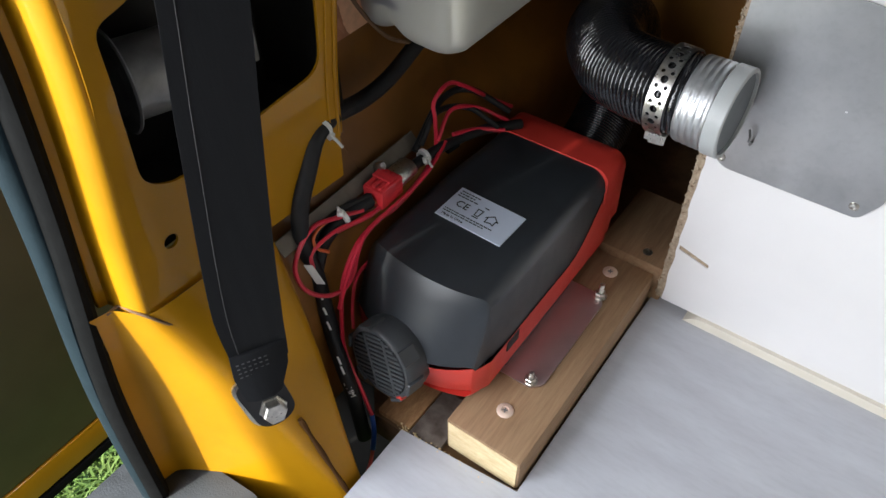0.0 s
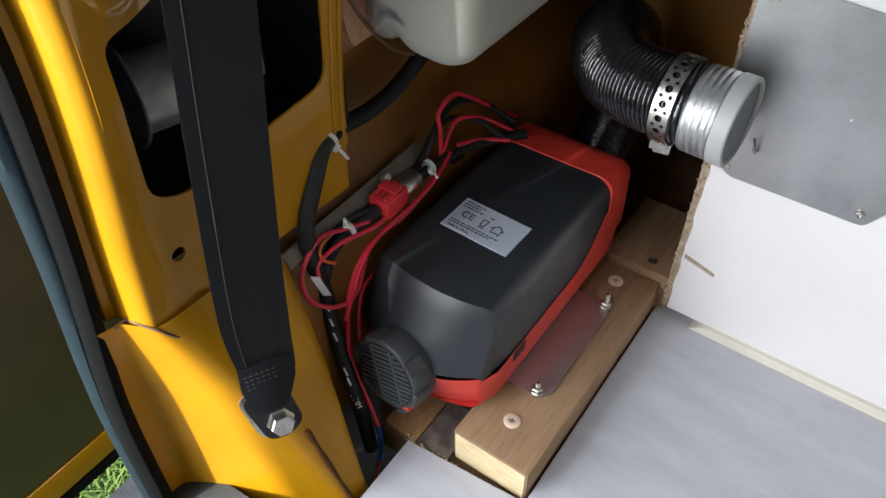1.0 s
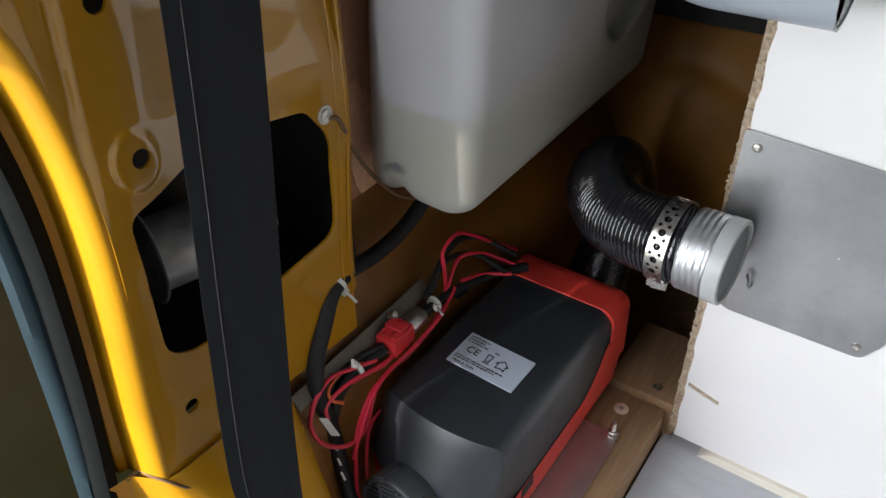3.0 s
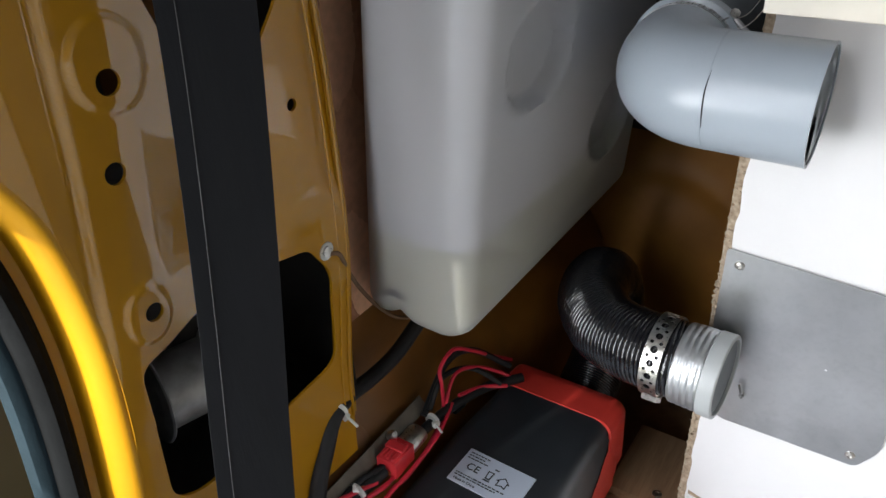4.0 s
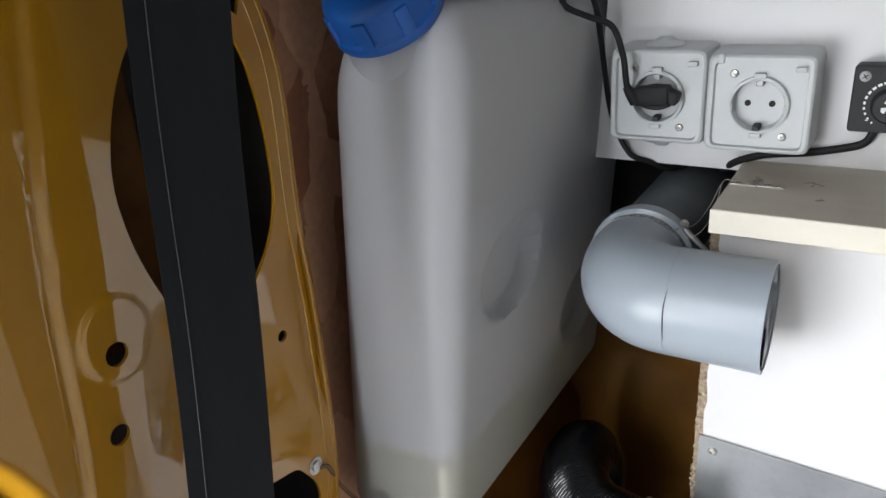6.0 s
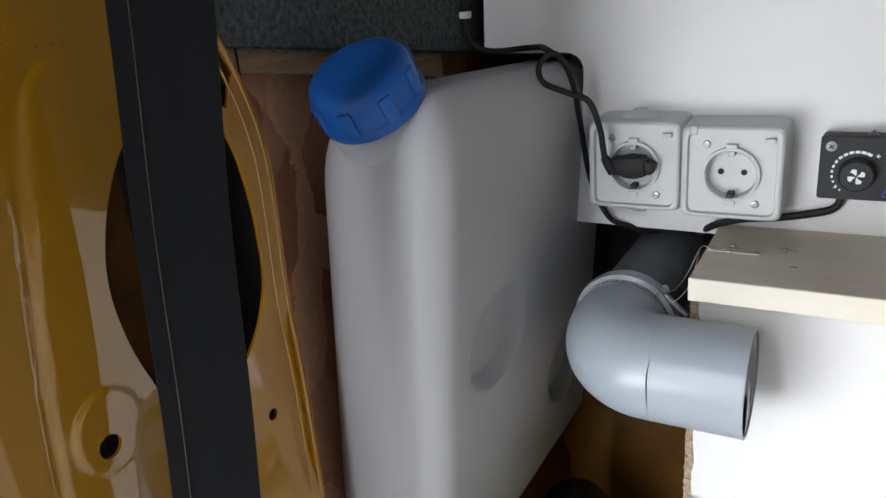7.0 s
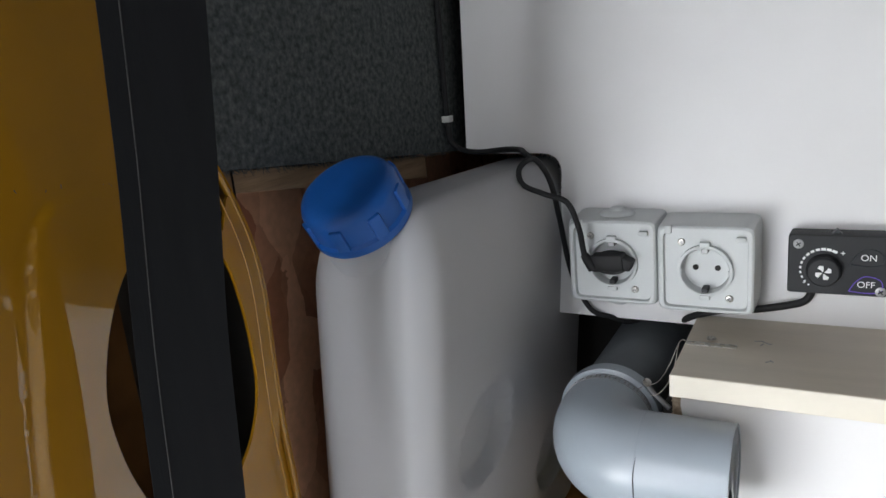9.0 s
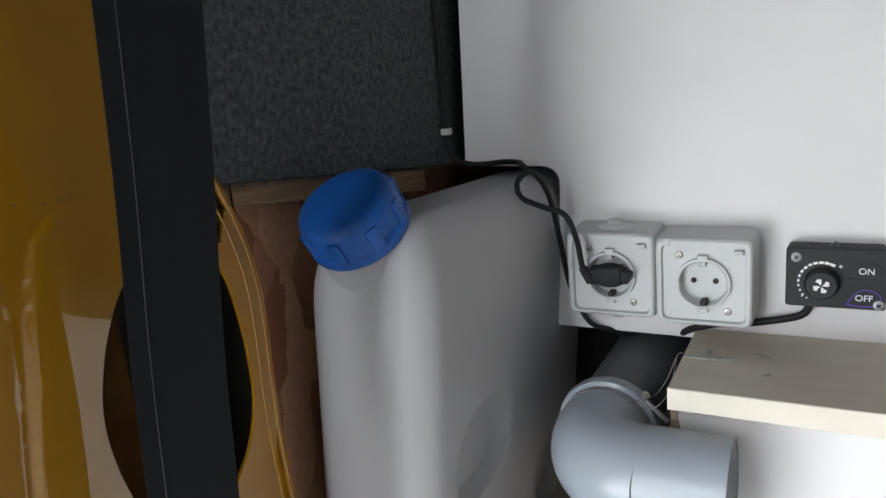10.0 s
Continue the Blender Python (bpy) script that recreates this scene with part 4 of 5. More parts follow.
def outline_mark(points, w=0.0005):
    b = bmesh.new()
    for p, q in zip(points, points[1:] + points[:1]):
        p, q = Vector((*p, 0)), Vector((*q, 0))
        d = q - p
        m = Matrix.Translation((p + q) / 2) @ Matrix.Rotation(math.atan2(d.y, d.x), 4, "Z")
        joined(b, box(-d.length / 2 - w, d.length / 2 + w, -w, w, 0.0, 0.0003), LAB @ m)
    return b


part("bin_symbol", outline_mark([(-0.006, 0.006), (0.000, 0.006), (-0.001, -0.003), (-0.005, -0.003)]), M_INK, plate_label, smooth=False)
part("bin_bar", joined(bmesh.new(), box(-0.0065, 0.0005, -0.006, -0.0048, 0, 0.0003), LAB), M_INK, plate_label, smooth=False)
part("house_symbol", outline_mark([(0.008, -0.005), (0.008, 0.001), (0.006, 0.001), (0.0125, 0.0065), (0.019, 0.001), (0.017, 0.001), (0.017, -0.005), (0.0135, -0.0035)]), M_INK, plate_label, smooth=False)

mount = part("mounting_plate", sheet(rounded([(-0.215, -0.208), (-0.052, -0.208), (-0.042, -0.198), (-0.042, -0.07), (-0.052, -0.06), (-0.215, -0.06)], 0.004), [], lambda q: Vector((q[0], q[1], 0.0405)), Vector((0, 0, 0.002))), M_PLATE)
tagged(mount, "shiny metal mounting plate under the heater", "plate")
part("gasket", box(-0.205, -0.085, -0.2, -0.07, 0.0425, 0.053), M_BLACK, heater)


def stud(x, y, z, h):
    ob = thing("bolt", (x, y, z), "zinc plated stud with nut and washer", "bolt")
    part("washer", lathe([(0.0075, 0), (0.0075, 0.0014), (0.003, 0.0014)], 20, Matrix.Translation((x, y, z))), M_STEEL, ob)
    part("nut", lathe([(0.0058, 0.0014), (0.0062, 0.002), (0.0062, 0.0058), (0.0055, 0.0066), (0.003, 0.0066)], 6, Matrix.Translation((x, y, z))), M_STEEL, ob)
    part("shank", lathe([(0.0028, 0.0)] + [(0.0030 if i % 2 else 0.0026, 0.001 + i * 0.0007) for i in range(int(h / 0.0007))] + [(0.0022, h)], 12, Matrix.Translation((x, y, z))), M_STEEL, ob)
    return ob


stud(-0.055, -0.201, 0.0426, 0.015)
stud(-0.050, -0.062, 0.0426, 0.019)

# ---- hoses and pipes ----
hose = thing("hot_air_hose", (-0.08, 0.02, 0.18), "black ribbed flexible hot air hose with bare metal end", "hose")
HOSE = [(-0.014, -0.0449, 0.3085), (-0.03, -0.0455, 0.308), (-0.06, -0.040, 0.305), (-0.094, -0.024, 0.299), (-0.122, 0.006, 0.296), (-0.138, 0.044, 0.290), (-0.146, 0.088, 0.275), (-0.149, 0.128, 0.244), (-0.150, 0.145, 0.198), (-0.149, 0.118, 0.148), (-0.1465, 0.06, 0.118), (-0.1465, 0.015, 0.115)]


def ribbed(path, r, pitch, amp, sides=32):
    line = spline(path, 30)
    dist = [0]
    for a, b in zip(line, line[1:]):
        dist.append(dist[-1] + (b - a).length)
    n = int(dist[-1] / pitch * 6)
    pts, j = [], 0
    for i in range(n + 1):
        d = dist[-1] * i / n
        while j < len(dist) - 2 and dist[j + 1] < d:
            j += 1
        pts.append(line[j].lerp(line[j + 1], (d - dist[j]) / max(1e-9, dist[j + 1] - dist[j])))
    lp = []
    for i, (p, nn, b, t) in enumerate(frames_along(pts)):
        ridge = abs(math.sin(math.pi * i / 6)) ** 0.7
        loop = []
        for k in range(sides):
            a = 2 * math.pi * k / sides
            rr = r + amp * (ridge - 0.5) + 0.0009 * noise.noise(p * 70 + Vector((k * 0.4, 0, 0)))
            loop.append(p + (nn * math.cos(a) + b * math.sin(a)) * rr)
        lp.append(loop)
    return rings(lp, caps=False)


part("ribbed_hose", ribbed(HOSE, 0.0356, 0.0037, 0.0014), M_HOSE, hose, "shiny black ribbed foil hose", angle=60)
AX = Vector((1.0, -0.05, 0.01)).normalized()
END = Vector((-0.0265, -0.0455, 0.308))
AXM = to_axis(END, AX)
part("bare_sleeve", ribbed([END + AX * d for d in (0.011, 0.019, 0.027, 0.036)], 0.0375, 0.0056, 0.0006), M_HOSE_ALU, hose, "bare crinkled aluminium hose end", angle=60)
part("end_ring", lathe([(0.0372, 0.036), (0.0388, 0.037), (0.0388, 0.0495), (0.0378, 0.0505), (0.0350, 0.0505), (0.0347, 0.049), (0.0347, 0.02)], 40, AXM), M_RING, hose, "grey plastic end ring")
part("inner_liner", lathe([(0.0346, 0.048), (0.0346, 0.0), (0.001, -0.002)], 32, AXM), M_SHADE_GREY, hose, "dark hose interior")

clamp = thing("hose_clamp", END, "perforated galvanised steel band clamp round the hose", "clamp")


def perforated_band(m, r, width, count):
    """A steel band of cells, each with a round hole, bent round a hose."""
    bm = bmesh.new()
    for c in range(count):
        big = c % 2 == 0
        cells = [(0, width * 0.5, 0.0033)] if big else [(-width * 0.25, width * 0.25, 0.0017), (width * 0.25, width * 0.25, 0.0017)]
        ca, half = 2 * math.pi * (c + 0.5) / count, math.pi / count
        for v0, hv, hr in cells:
            n = 16
            inner, outer = [], []
            for k in range(n):
                a = 2 * math.pi * k / n
                cs, sn = math.cos(a), math.sin(a)
                sc = 1 / max(abs(cs), abs(sn))
                for lst, (da, dv) in ((inner, (hr * cs / r, hr * sn)), (outer, (half * cs * sc, hv * sn * sc))):
                    an, v = ca + da, v0 + dv
                    lst.append(bm.verts.new(m @ Vector((r * math.cos(an), r * math.sin(an), v))))
            for k in range(n):
                j = (k + 1) % n
                bm.faces.new((outer[k], outer[j], inner[j], inner[k]))
    bmesh.ops.remove_doubles(bm, verts=bm.verts, dist=0.0001)
    ret = bmesh.ops.extrude_face_region(bm, geom=list(bm.faces))
    for g in ret["geom"]:
        if isinstance(g, bmesh.types.BMVert):
            loc = m.inverted() @ g.co
            loc.x, loc.y = loc.x * (1 - 0.0008 / r), loc.y * (1 - 0.0008 / r)
            g.co = m @ loc
    return bm


part("band", perforated_band(to_axis(END - AX * 0.006, AX), 0.0388, 0.0165, 38), M_STEEL, clamp, smooth=False)
part("tail", sheet(rounded([(-0.044, 0.249), (-0.029, 0.251), (-0.028, 0.274), (-0.043, 0.273)], 0.001), [circle(-0.0365, 0.2555, 0.0028, 12)], lambda q: Vector((q[0], -0.0465, q[1])), Vector((0, 0.0012, 0))), M_STEEL, clamp, smooth=False)
part("ear", box(-0.044, -0.029, -0.060, -0.0588, 0.262, 0.276, 0.0003, 1), M_STEEL, clamp)
part("clamp_screw", lathe([(0.0045, 0), (0.0045, 0.004), (0.003, 0.006), (0.0005, 0.0063)], 12, to_axis((-0.036, -0.0455, 0.263), (0.2, -0.9, 0.2))), M_STEEL, clamp)

pipe = thing("drain_pipe", (-0.03, -0.03, 0.51), "grey plastic pipe elbow hung in front of the panel", "pipe")
PR, PZ, PY = 0.0425, 0.5615, -0.0500


def elbow():
    line = [Vector((0.048, PY, PZ)), Vector((0.0, PY, PZ)), Vector((-0.022, PY, PZ))]
    cx, cy, rr = -0.026, PY + 0.054, 0.054
    for i in range(13):
        a = -math.pi / 2 - math.pi / 2 * i / 12
        line.append(Vector((cx + rr * math.cos(a) * 0.78, cy + rr * math.sin(a), PZ)))
    line.append(Vector((cx - rr * 0.78, cy + 0.02, PZ)))
    return line, cx - rr * 0.78, cy


line, PX2, PCY = elbow()
part("elbow", tube(line, PR, 48, smooth=False, caps=False), M_GREY, pipe)
part("inner_wall", tube(list(reversed([Vector((0.0478, PY, PZ))] + line[1:3])), PR - 0.0025, 48, smooth=False, caps=False), M_GREY, pipe)
part("rim", lathe([(PR - 0.0025, 0.0), (PR - 0.0025, 0.0012), (PR + 0.0001, 0.0012), (PR + 0.0002, 0.0)], 48, to_axis((0.0475, PY, PZ), (1, 0, 0))), M_GREY, pipe)
part("collar", lathe([(PR, 0), (PR + 0.004, 0.002), (PR + 0.0045, 0.010), (PR + 0.0035, 0.016), (PR - 0.002, 0.017)], 48, to_axis((PX2, PCY + 0.014, PZ), (0, 1, 0))), M_GREY, pipe, "raised grey pipe collar")
part("rear_pipe", tube([(PX2, PCY + 0.02, PZ), (PX2 + 0.003, PCY + 0.12, PZ + 0.004), (PX2 + 0.006, PCY + 0.26, PZ + 0.01)], PR - 0.004, 40, caps=False), M_SHADE_GREY, pipe, "grey pipe with its shade put into a darker colour")
part("joint_ring", lathe([(PR - 0.0002, 0.0), (PR + 0.0002, 0.0004), (PR + 0.0002, 0.0018), (PR - 0.0002, 0.0022)], 48, to_axis((-0.0212, PY, PZ), (1, 0, 0))), M_GREY, pipe, "fine moulded joint line")
part("crack", tube([(-0.0185, PY - PR * 0.96, PZ - 0.0135), (-0.0190, PY - PR * 1.003, PZ - 0.002), (-0.0195, PY - PR * 0.955, PZ + 0.0135), (-0.0186, PY - PR * 0.80, PZ + 0.0258)], lambda s: 0.0001 + 0.00045 * math.sin(math.pi * s), 6), M_DARK, pipe, "dark hairline crack")

strap = thing("hanger_strap", (-0.03, 0.03, 0.6), "thin perforated steel strap and wire holding the pipe", "strap")
part("strap_band", perforated_band(to_axis((PX2, PCY + 0.008, PZ), (0, 1, 0)), PR + 0.0008, 0.006, 60), M_SPOOL, strap, smooth=False)
part("wire", tube([(-0.043, 0.028, 0.592), (-0.028, 0.032, 0.594), (-0.016, 0.030, 0.612), (-0.008, 0.040, 0.633), (-0.001, 0.044, 0.6325)], 0.0005, 6), M_STEEL, strap)
part("wire", tube([(-0.043, 0.024, 0.590), (-0.026, 0.020, 0.588), (-0.013, 0.026, 0.604), (-0.008, 0.036, 0.633)], 0.0005, 6), M_STEEL, strap)
part("bolt_head", lathe([(0.004, 0), (0.004, 0.004), (0.0005, 0.005)], 8, to_axis((-0.0350, 0.0270, 0.5945), (0.3, -0.5, 0.7))), M_STEEL, strap)
part("ear", joined(bmesh.new(), box(-0.0005, 0.0005, -0.004, 0.004, -0.010, 0.010, 0.0002, 1), pose(-0.0405, 0.0235, 0.586, 25, 30, -40)), M_SPOOL, strap)
part("spring_pin", tube([(-0.0330, 0.0245, 0.5925), (-0.0130, 0.0180, 0.5780)], 0.0024, 8), M_SPOOL, strap)
bracket = part("shelf_bracket", sheet(rounded([(-0.003, 0.0400), (0.039, 0.0400), (0.039, 0.0472), (-0.003, 0.0472)], 0.001), [circle(0.002 + i * 0.0085, 0.0436, 0.0026, 10) for i in range(5)], lambda q: Vector((q[0], q[1], 0.6312)), Vector((0, 0, 0.0009))), M_STEEL, smooth=False)
tagged(bracket, "thin perforated steel strip on the shelf board", "bracket")
part("screw", screw_bm(Matrix.Translation((0.0165, 0.0555, 0.6321)), 0.0040, 0.0022), M_STEEL, bracket, "round screw head in the strip")
marks = bmesh.new()
for x, y, a, w in ((0.055, 0.062, 20, 0.004), (0.060, 0.060, -30, 0.003), (0.058, 0.055, 70, 0.003), (0.064, 0.057, 10, 0.002), (0.066, 0.020, 35, 0.003), (0.068, 0.0215, -50, 0.0022)):
    joined(marks, box(-w, w, -0.0004, 0.0004, 0.0, 0.0004), pose(x, y, 0.6312, 0, 0, a))
part("scratch_marks", marks, M_SPRING, shelf, "scratches in the laminate", smooth=False)

# ---- the aluminium cover plate ----
plate = thing("cover_plate", (0.07, -0.001, 0.3), "dull aluminium cover plate screwed to the white panel", "plate")
part("sheet_metal", sheet(rounded([(-0.003, 0.408), (0.152, 0.398), (0.152, 0.244), (0.138, 0.219), (0.018, 0.219), (-0.003, 0.236)], [0.004, 0.004, 0.008, 0.006, 0.006, 0.006]), [], lambda q: Vector((q[0], -0.0005, q[1])), Vector((0, -0.0015, 0))), M_ALU, plate, smooth=False)
for x, z in ((0.0095, 0.394), (0.0135, 0.2295), (0.132, 0.2305), (0.141, 0.386)):
    part("rivet", screw_bm(to_axis((x, -0.002, z), (0, -1, 0)), 0.0042, 0.0024), M_STEEL, plate)
part("scratch", lathe([(0.0011, 0), (0.0005, 0.0003)], 8, to_axis((0.0945, -0.002, 0.3135), (0, -1, 0))), M_PRINT, plate, "bright scratch mark")

part("wire_clip", tube([(0.0300, -0.006, 0.2700), (0.0335, -0.012, 0.2660), (0.0330, -0.010, 0.2610), (0.0350, -0.004, 0.2575), (0.0335, -0.003, 0.2530)], 0.0012, 6), M_SPOOL, plate, "bent grey wire at the plate")

# ---- the fuel can ----
can = thing("jerrycan", (-0.206, 0.02, 0.335), "milky white plastic jerrycan with some yellowish fuel", "jerrycan")
CX0, CX1, CY0, CY1, CZ0, CZ1 = -0.2600, -0.1490, -0.1675, 0.213, 0.336, 0.781
LEAN = 0.088


def can_loop(z, inset, k=10, r=0.024, bulge=0.0):
    x0, x1, y0, y1 = CX0 + inset, CX1 - inset, CY0 + inset, CY1 - inset
    out = []
    for cx, cy, a0 in ((x1 - r, y0 + r, -90), (x1 - r, y1 - r, 0), (x0 + r, y1 - r, 90), (x0 + r, y0 + r, 180)):
        for i in range(k + 1):
            a = radians(a0 + 90 * i / k)
            out.append(Vector((cx + r * math.cos(a), cy + r * math.sin(a), z)))
        # extra points along the long faces
        nx = {-90: ((x1, y0 + r), (x1, y1 - r)), 0: ((x1 - r, y1), (x0 + r, y1)), 90: ((x0, y1 - r), (x0, y0 + r)), 180: ((x0 + r, y0), (x1 - r, y0))}[a0]
        for i in range(1, 48):
            s = i / 48
            out.append(Vector((nx[0][0] + (nx[1][0] - nx[0][0]) * s, nx[0][1] + (nx[1][1] - nx[0][1]) * s, z)))
    return out


def can_body(inset=0.0, top=None, low=None):
    rows = [(CZ0 + 0.026 * (1 - math.cos(math.pi / 2 * i / 8)), 0.025 * (1 - math.sin(math.pi / 2 * i / 8))) for i in range(9)]
    rows += [(CZ0 + 0.026 + (CZ1 - 0.06 - CZ0 - 0.026) * i / 90, 0.0) for i in range(1, 91)]
    rows += [(CZ1 - 0.06 + 0.06 * math.sin(math.pi / 2 * i / 10), 0.034 * (1 - math.cos(math.pi / 2 * i / 10))) for i in range(1, 11)]
    if top:
        rows = [q for q in rows if q[0] < top - 0.001] + [(top, 0.0)]
    if low:
        rows = [(low, 0.0)] + [q for q in rows if q[0] > low + 0.001]
    bm = rings([can_loop(z, i + inset, r=max(0.006, 0.024 - i * 0.4)) for z, i in rows])
    for v in bm.verts:
        u = (v.co.y - CY0) / (CY1 - CY0)
        # hollows moulded into both broad faces
        for cy, cz, ry, rz, dep in ((-0.071, 0.577, 0.052, 0.043, 0.015), (0.114, 0.458, 0.052, 0.043, 0.015)):
            d = math.hypot((v.co.y - cy) / ry, (v.co.z - cz) / rz)
            f = min(1.0, max(0.0, (1.03 - d) / 0.16))
            f = f * f * (3 - 2 * f)
            if v.co.x > CX1 - 0.014:
                v.co.x -= dep * f
            elif v.co.x < CX0 + 0.012:
                v.co.x += dep * f
        # the broad faces bow out slightly, the roof's slope is fitted to the camera's view
        mid = math.sin(math.pi * min(1, max(0, u))) * math.sin(math.pi * min(1, max(0, (v.co.z - CZ0) / (CZ1 - CZ0))))
        w = (v.co.x - CX0) / (CX1 - CX0)
        v.co.x += 0.006 * (w - 0.5) * mid
        lift = min(1.0, max(0.0, (v.co.z - 0.69) / 0.08))
        v.co.z += lift * (0.015 - 0.019 * u)
        # it leans a little out of the van's side
        v.co.x += LEAN * (v.co.z - 0.60)
        # the foot is drawn in between two moulded ribs on the narrow face
        if v.co.z < CZ0 + 0.035 and u < 0.25:
            v.co.z += 0.010 * math.exp(-((w - 0.36) / 0.10) ** 2) * (1 - u / 0.25) + 0.006 * (1 - w) * (1 - u / 0.25)
    return bm


part("can_body", can_body(), M_CAN, can, "milky translucent plastic body", angle=60)
part("inner_wall", can_body(0.0014, low=0.4375), M_WALL, can, "milky dry inside of the wall", angle=60)
part("fuel", can_body(0.0016, 0.437), M_LIQUID, can, "yellowish diesel fuel")
NK = to_axis((-0.198, -0.134, 0.766), (-0.02, -0.55, 0.83))
neck = part("neck", lathe([(0.0405, -0.04), (0.0375, 0.012), (0.0345, 0.018), (0.0345, 0.034)], 40, NK), M_CAN, can, "milky plastic filler neck")
cap_ob = part("screw_cap", lathe([(0.0388, 0.024), (0.0398, 0.026), (0.0398, 0.031), (0.0374, 0.033), (0.0374, 0.050), (0.0355, 0.0545), (0.031, 0.0572), (0.025, 0.0580), (0.0005, 0.0585)], 48, NK), M_BLUE, can, "blue ribbed plastic screw cap", angle=40)
for i in range(8):
    part("grip", joined(bmesh.new(), box(0.0360, 0.0396, -0.0050, 0.0050, 0.030, 0.050, 0.0014, 2), NK @ Matrix.Rotation(2 * math.pi * i / 8 + 0.2, 4, "Z")), M_BLUE, cap_ob)
part("outlet_boss", lathe([(0.013, 0.012), (0.013, 0.0), (0.010, -0.003), (0.010, -0.010), (0.0005, -0.010)], 20, to_axis((-0.243, -0.118, 0.340), (-0.1, 0, 1))), M_RUBBER, can, "black outlet fitting under the can")
part("outlet_nut", lathe([(0.0072, -0.010), (0.0078, -0.011), (0.0078, -0.017), (0.0070, -0.018), (0.0005, -0.018)], 6, to_axis((-0.243, -0.118, 0.340), (-0.1, 0, 1))), M_STEEL, can, "bright outlet nut")
rest = part("can_bracket", box(-0.297, -0.205, 0.05, 0.17, 0.322, 0.335, 0.002), M_RUBBER)
tagged(rest, "dark metal bracket that carries the jerrycan", "bracket")

# ---- sockets and the heater control on the upper panel ----


def socket(x, z, plugged):
    w, h, y0, yf = 0.0430, 0.0420, 0.116, 0.0695
    ob = thing("power_socket", (x, 0.116, z), "light grey surface mounted socket" + (" with a black plug" if plugged else " without a plug"), "socket", "sockets on the panel")
    ang = [2 * math.pi * (i + 0.5) / 128 for i in range(128)]

    def square(y, a, b, n, dz=0.0):
        out = []
        for t in ang:
            c, d = math.cos(t), math.sin(t)
            k = (abs(c / a) ** n + abs(d / b) ** n) ** (-1 / n)
            out.append(Vector((x + k * c, y, z + dz + k * d)))
        return out

    lp = [square(y0, w, h, 14), square(yf + 0.006, w - 0.0012, h - 0.0012, 14), square(yf + 0.0015, w - 0.0022, h - 0.0022, 14), square(yf, w - 0.004, h - 0.004, 14),
          square(yf, 0.0360, 0.0355, 16, -0.001), square(yf + 0.0045, 0.0352, 0.0348, 16, -0.001)]
    for rr, dy in ((0.0238, 0.0045), (0.0236, 0.0), (0.0212, -0.0004), (0.0205, 0.0006), (0.0200, 0.0125)):
        lp.append([Vector((x + rr * math.cos(a), yf + dy, z - 0.001 + rr * math.sin(a))) for a in ang])
    part("housing", rings(lp), M_SOCKET, ob, angle=30)
    for sx in (-0.0095, 0.0095):
        part("pin_hole", lathe([(0.0026, 0), (0.0026, 0.0006), (0.0004, 0.0006)], 14, to_axis((x + sx, yf + 0.0123, z - 0.001), (0, -1, 0))), M_DARK, ob)
    for sz in (-1, 1):
        part("earth_clip", box(x - 0.0028, x + 0.0028, yf + 0.0005, yf + 0.0122, z - 0.001 + sz * 0.0185 - 0.0022, z - 0.001 + sz * 0.0185 + 0.0022, 0.0005, 1), M_SPRING if sz > 0 else M_INK, ob)
        part("notch_block", box(x - 0.0045, x + 0.0045, yf - 0.0008, yf + 0.004, z - 0.001 + sz * 0.0245 - 0.0022, z - 0.001 + sz * 0.0245 + 0.0022, 0.0006, 1), M_SOCKET, ob)
        part("side_block", box(x + sz * 0.0215 - 0.0018, x + sz * 0.0215 + 0.0018, yf + 0.0, yf + 0.004, z - 0.006, z + 0.0, 0.0005, 1), M_SOCKET, ob)
    for sx, sz in ((-0.0205, 0.0245), (0.0205, -0.0265)):
        part("screw", screw_bm(to_axis((x + sx, yf + 0.0042, z + sz), (0, -1, 0)), 0.0034, 0.0018), M_STEEL, ob, "chromed cross-head screw")
        slot = bmesh.new()
        for a in (25 + 300 * sx * sx, 115 + 300 * sx * sx):
            joined(slot, box(-0.0019, 0.0019, -0.0004, 0.0004, 0.0009, 0.0019), to_axis((x + sx, yf + 0.0042, z + sz), (0, -1, 0)) @ pose(0, 0, 0, 0, 0, a))
        part("cross_slot", slot, M_SPOOL, ob, "dark cross recess", smooth=False)
    part("hinge_stub", box(x - 0.034, x - 0.028, yf - 0.002, yf + 0.004, z + 0.033, z + 0.041, 0.0015), M_SOCKET, ob)
    part("latch_tab", box(x + 0.026, x + 0.034, yf - 0.001, yf + 0.003, z + 0.027, z + 0.031, 0.0006), M_SOCKET, ob)
    return ob


s1 = socket(-0.0750, 0.6940, True)
s2 = socket(0.0085, 0.6910, False)
for sz, z in ((1, 0.7358), (-1, 0.6522)):
    part("cable_gland", lathe([(0.017, 0), (0.015, 0.002), (0.008, 0.004), (0.006, 0.0065), (0.0005, 0.0072)], 20, to_axis((-0.0745, 0.094, z), (0, 0, sz))), M_SOCKET, s1)

plug = thing("power_plug", (-0.0745, 0.06, 0.6955), "black moulded plug in the socket with its cable", "plug")
part("plug_body", lathe([(0.0175, 0.0), (0.018, 0.004), (0.017, 0.010), (0.015, 0.012), (0.0005, 0.0125)], 24, to_axis((-0.0745, 0.073, 0.6945), (0, -1, 0)) @ Matrix.Diagonal((1, 0.62, 1, 1))), M_RUBBER, plug)
part("plug_grip", joined(bmesh.new(), box(-0.017, 0.013, -0.008, 0.008, -0.0080, 0.0080, 0.0022, 2), pose(-0.0735, 0.061, 0.6975, 0, -4, 0)), M_RUBBER, plug)
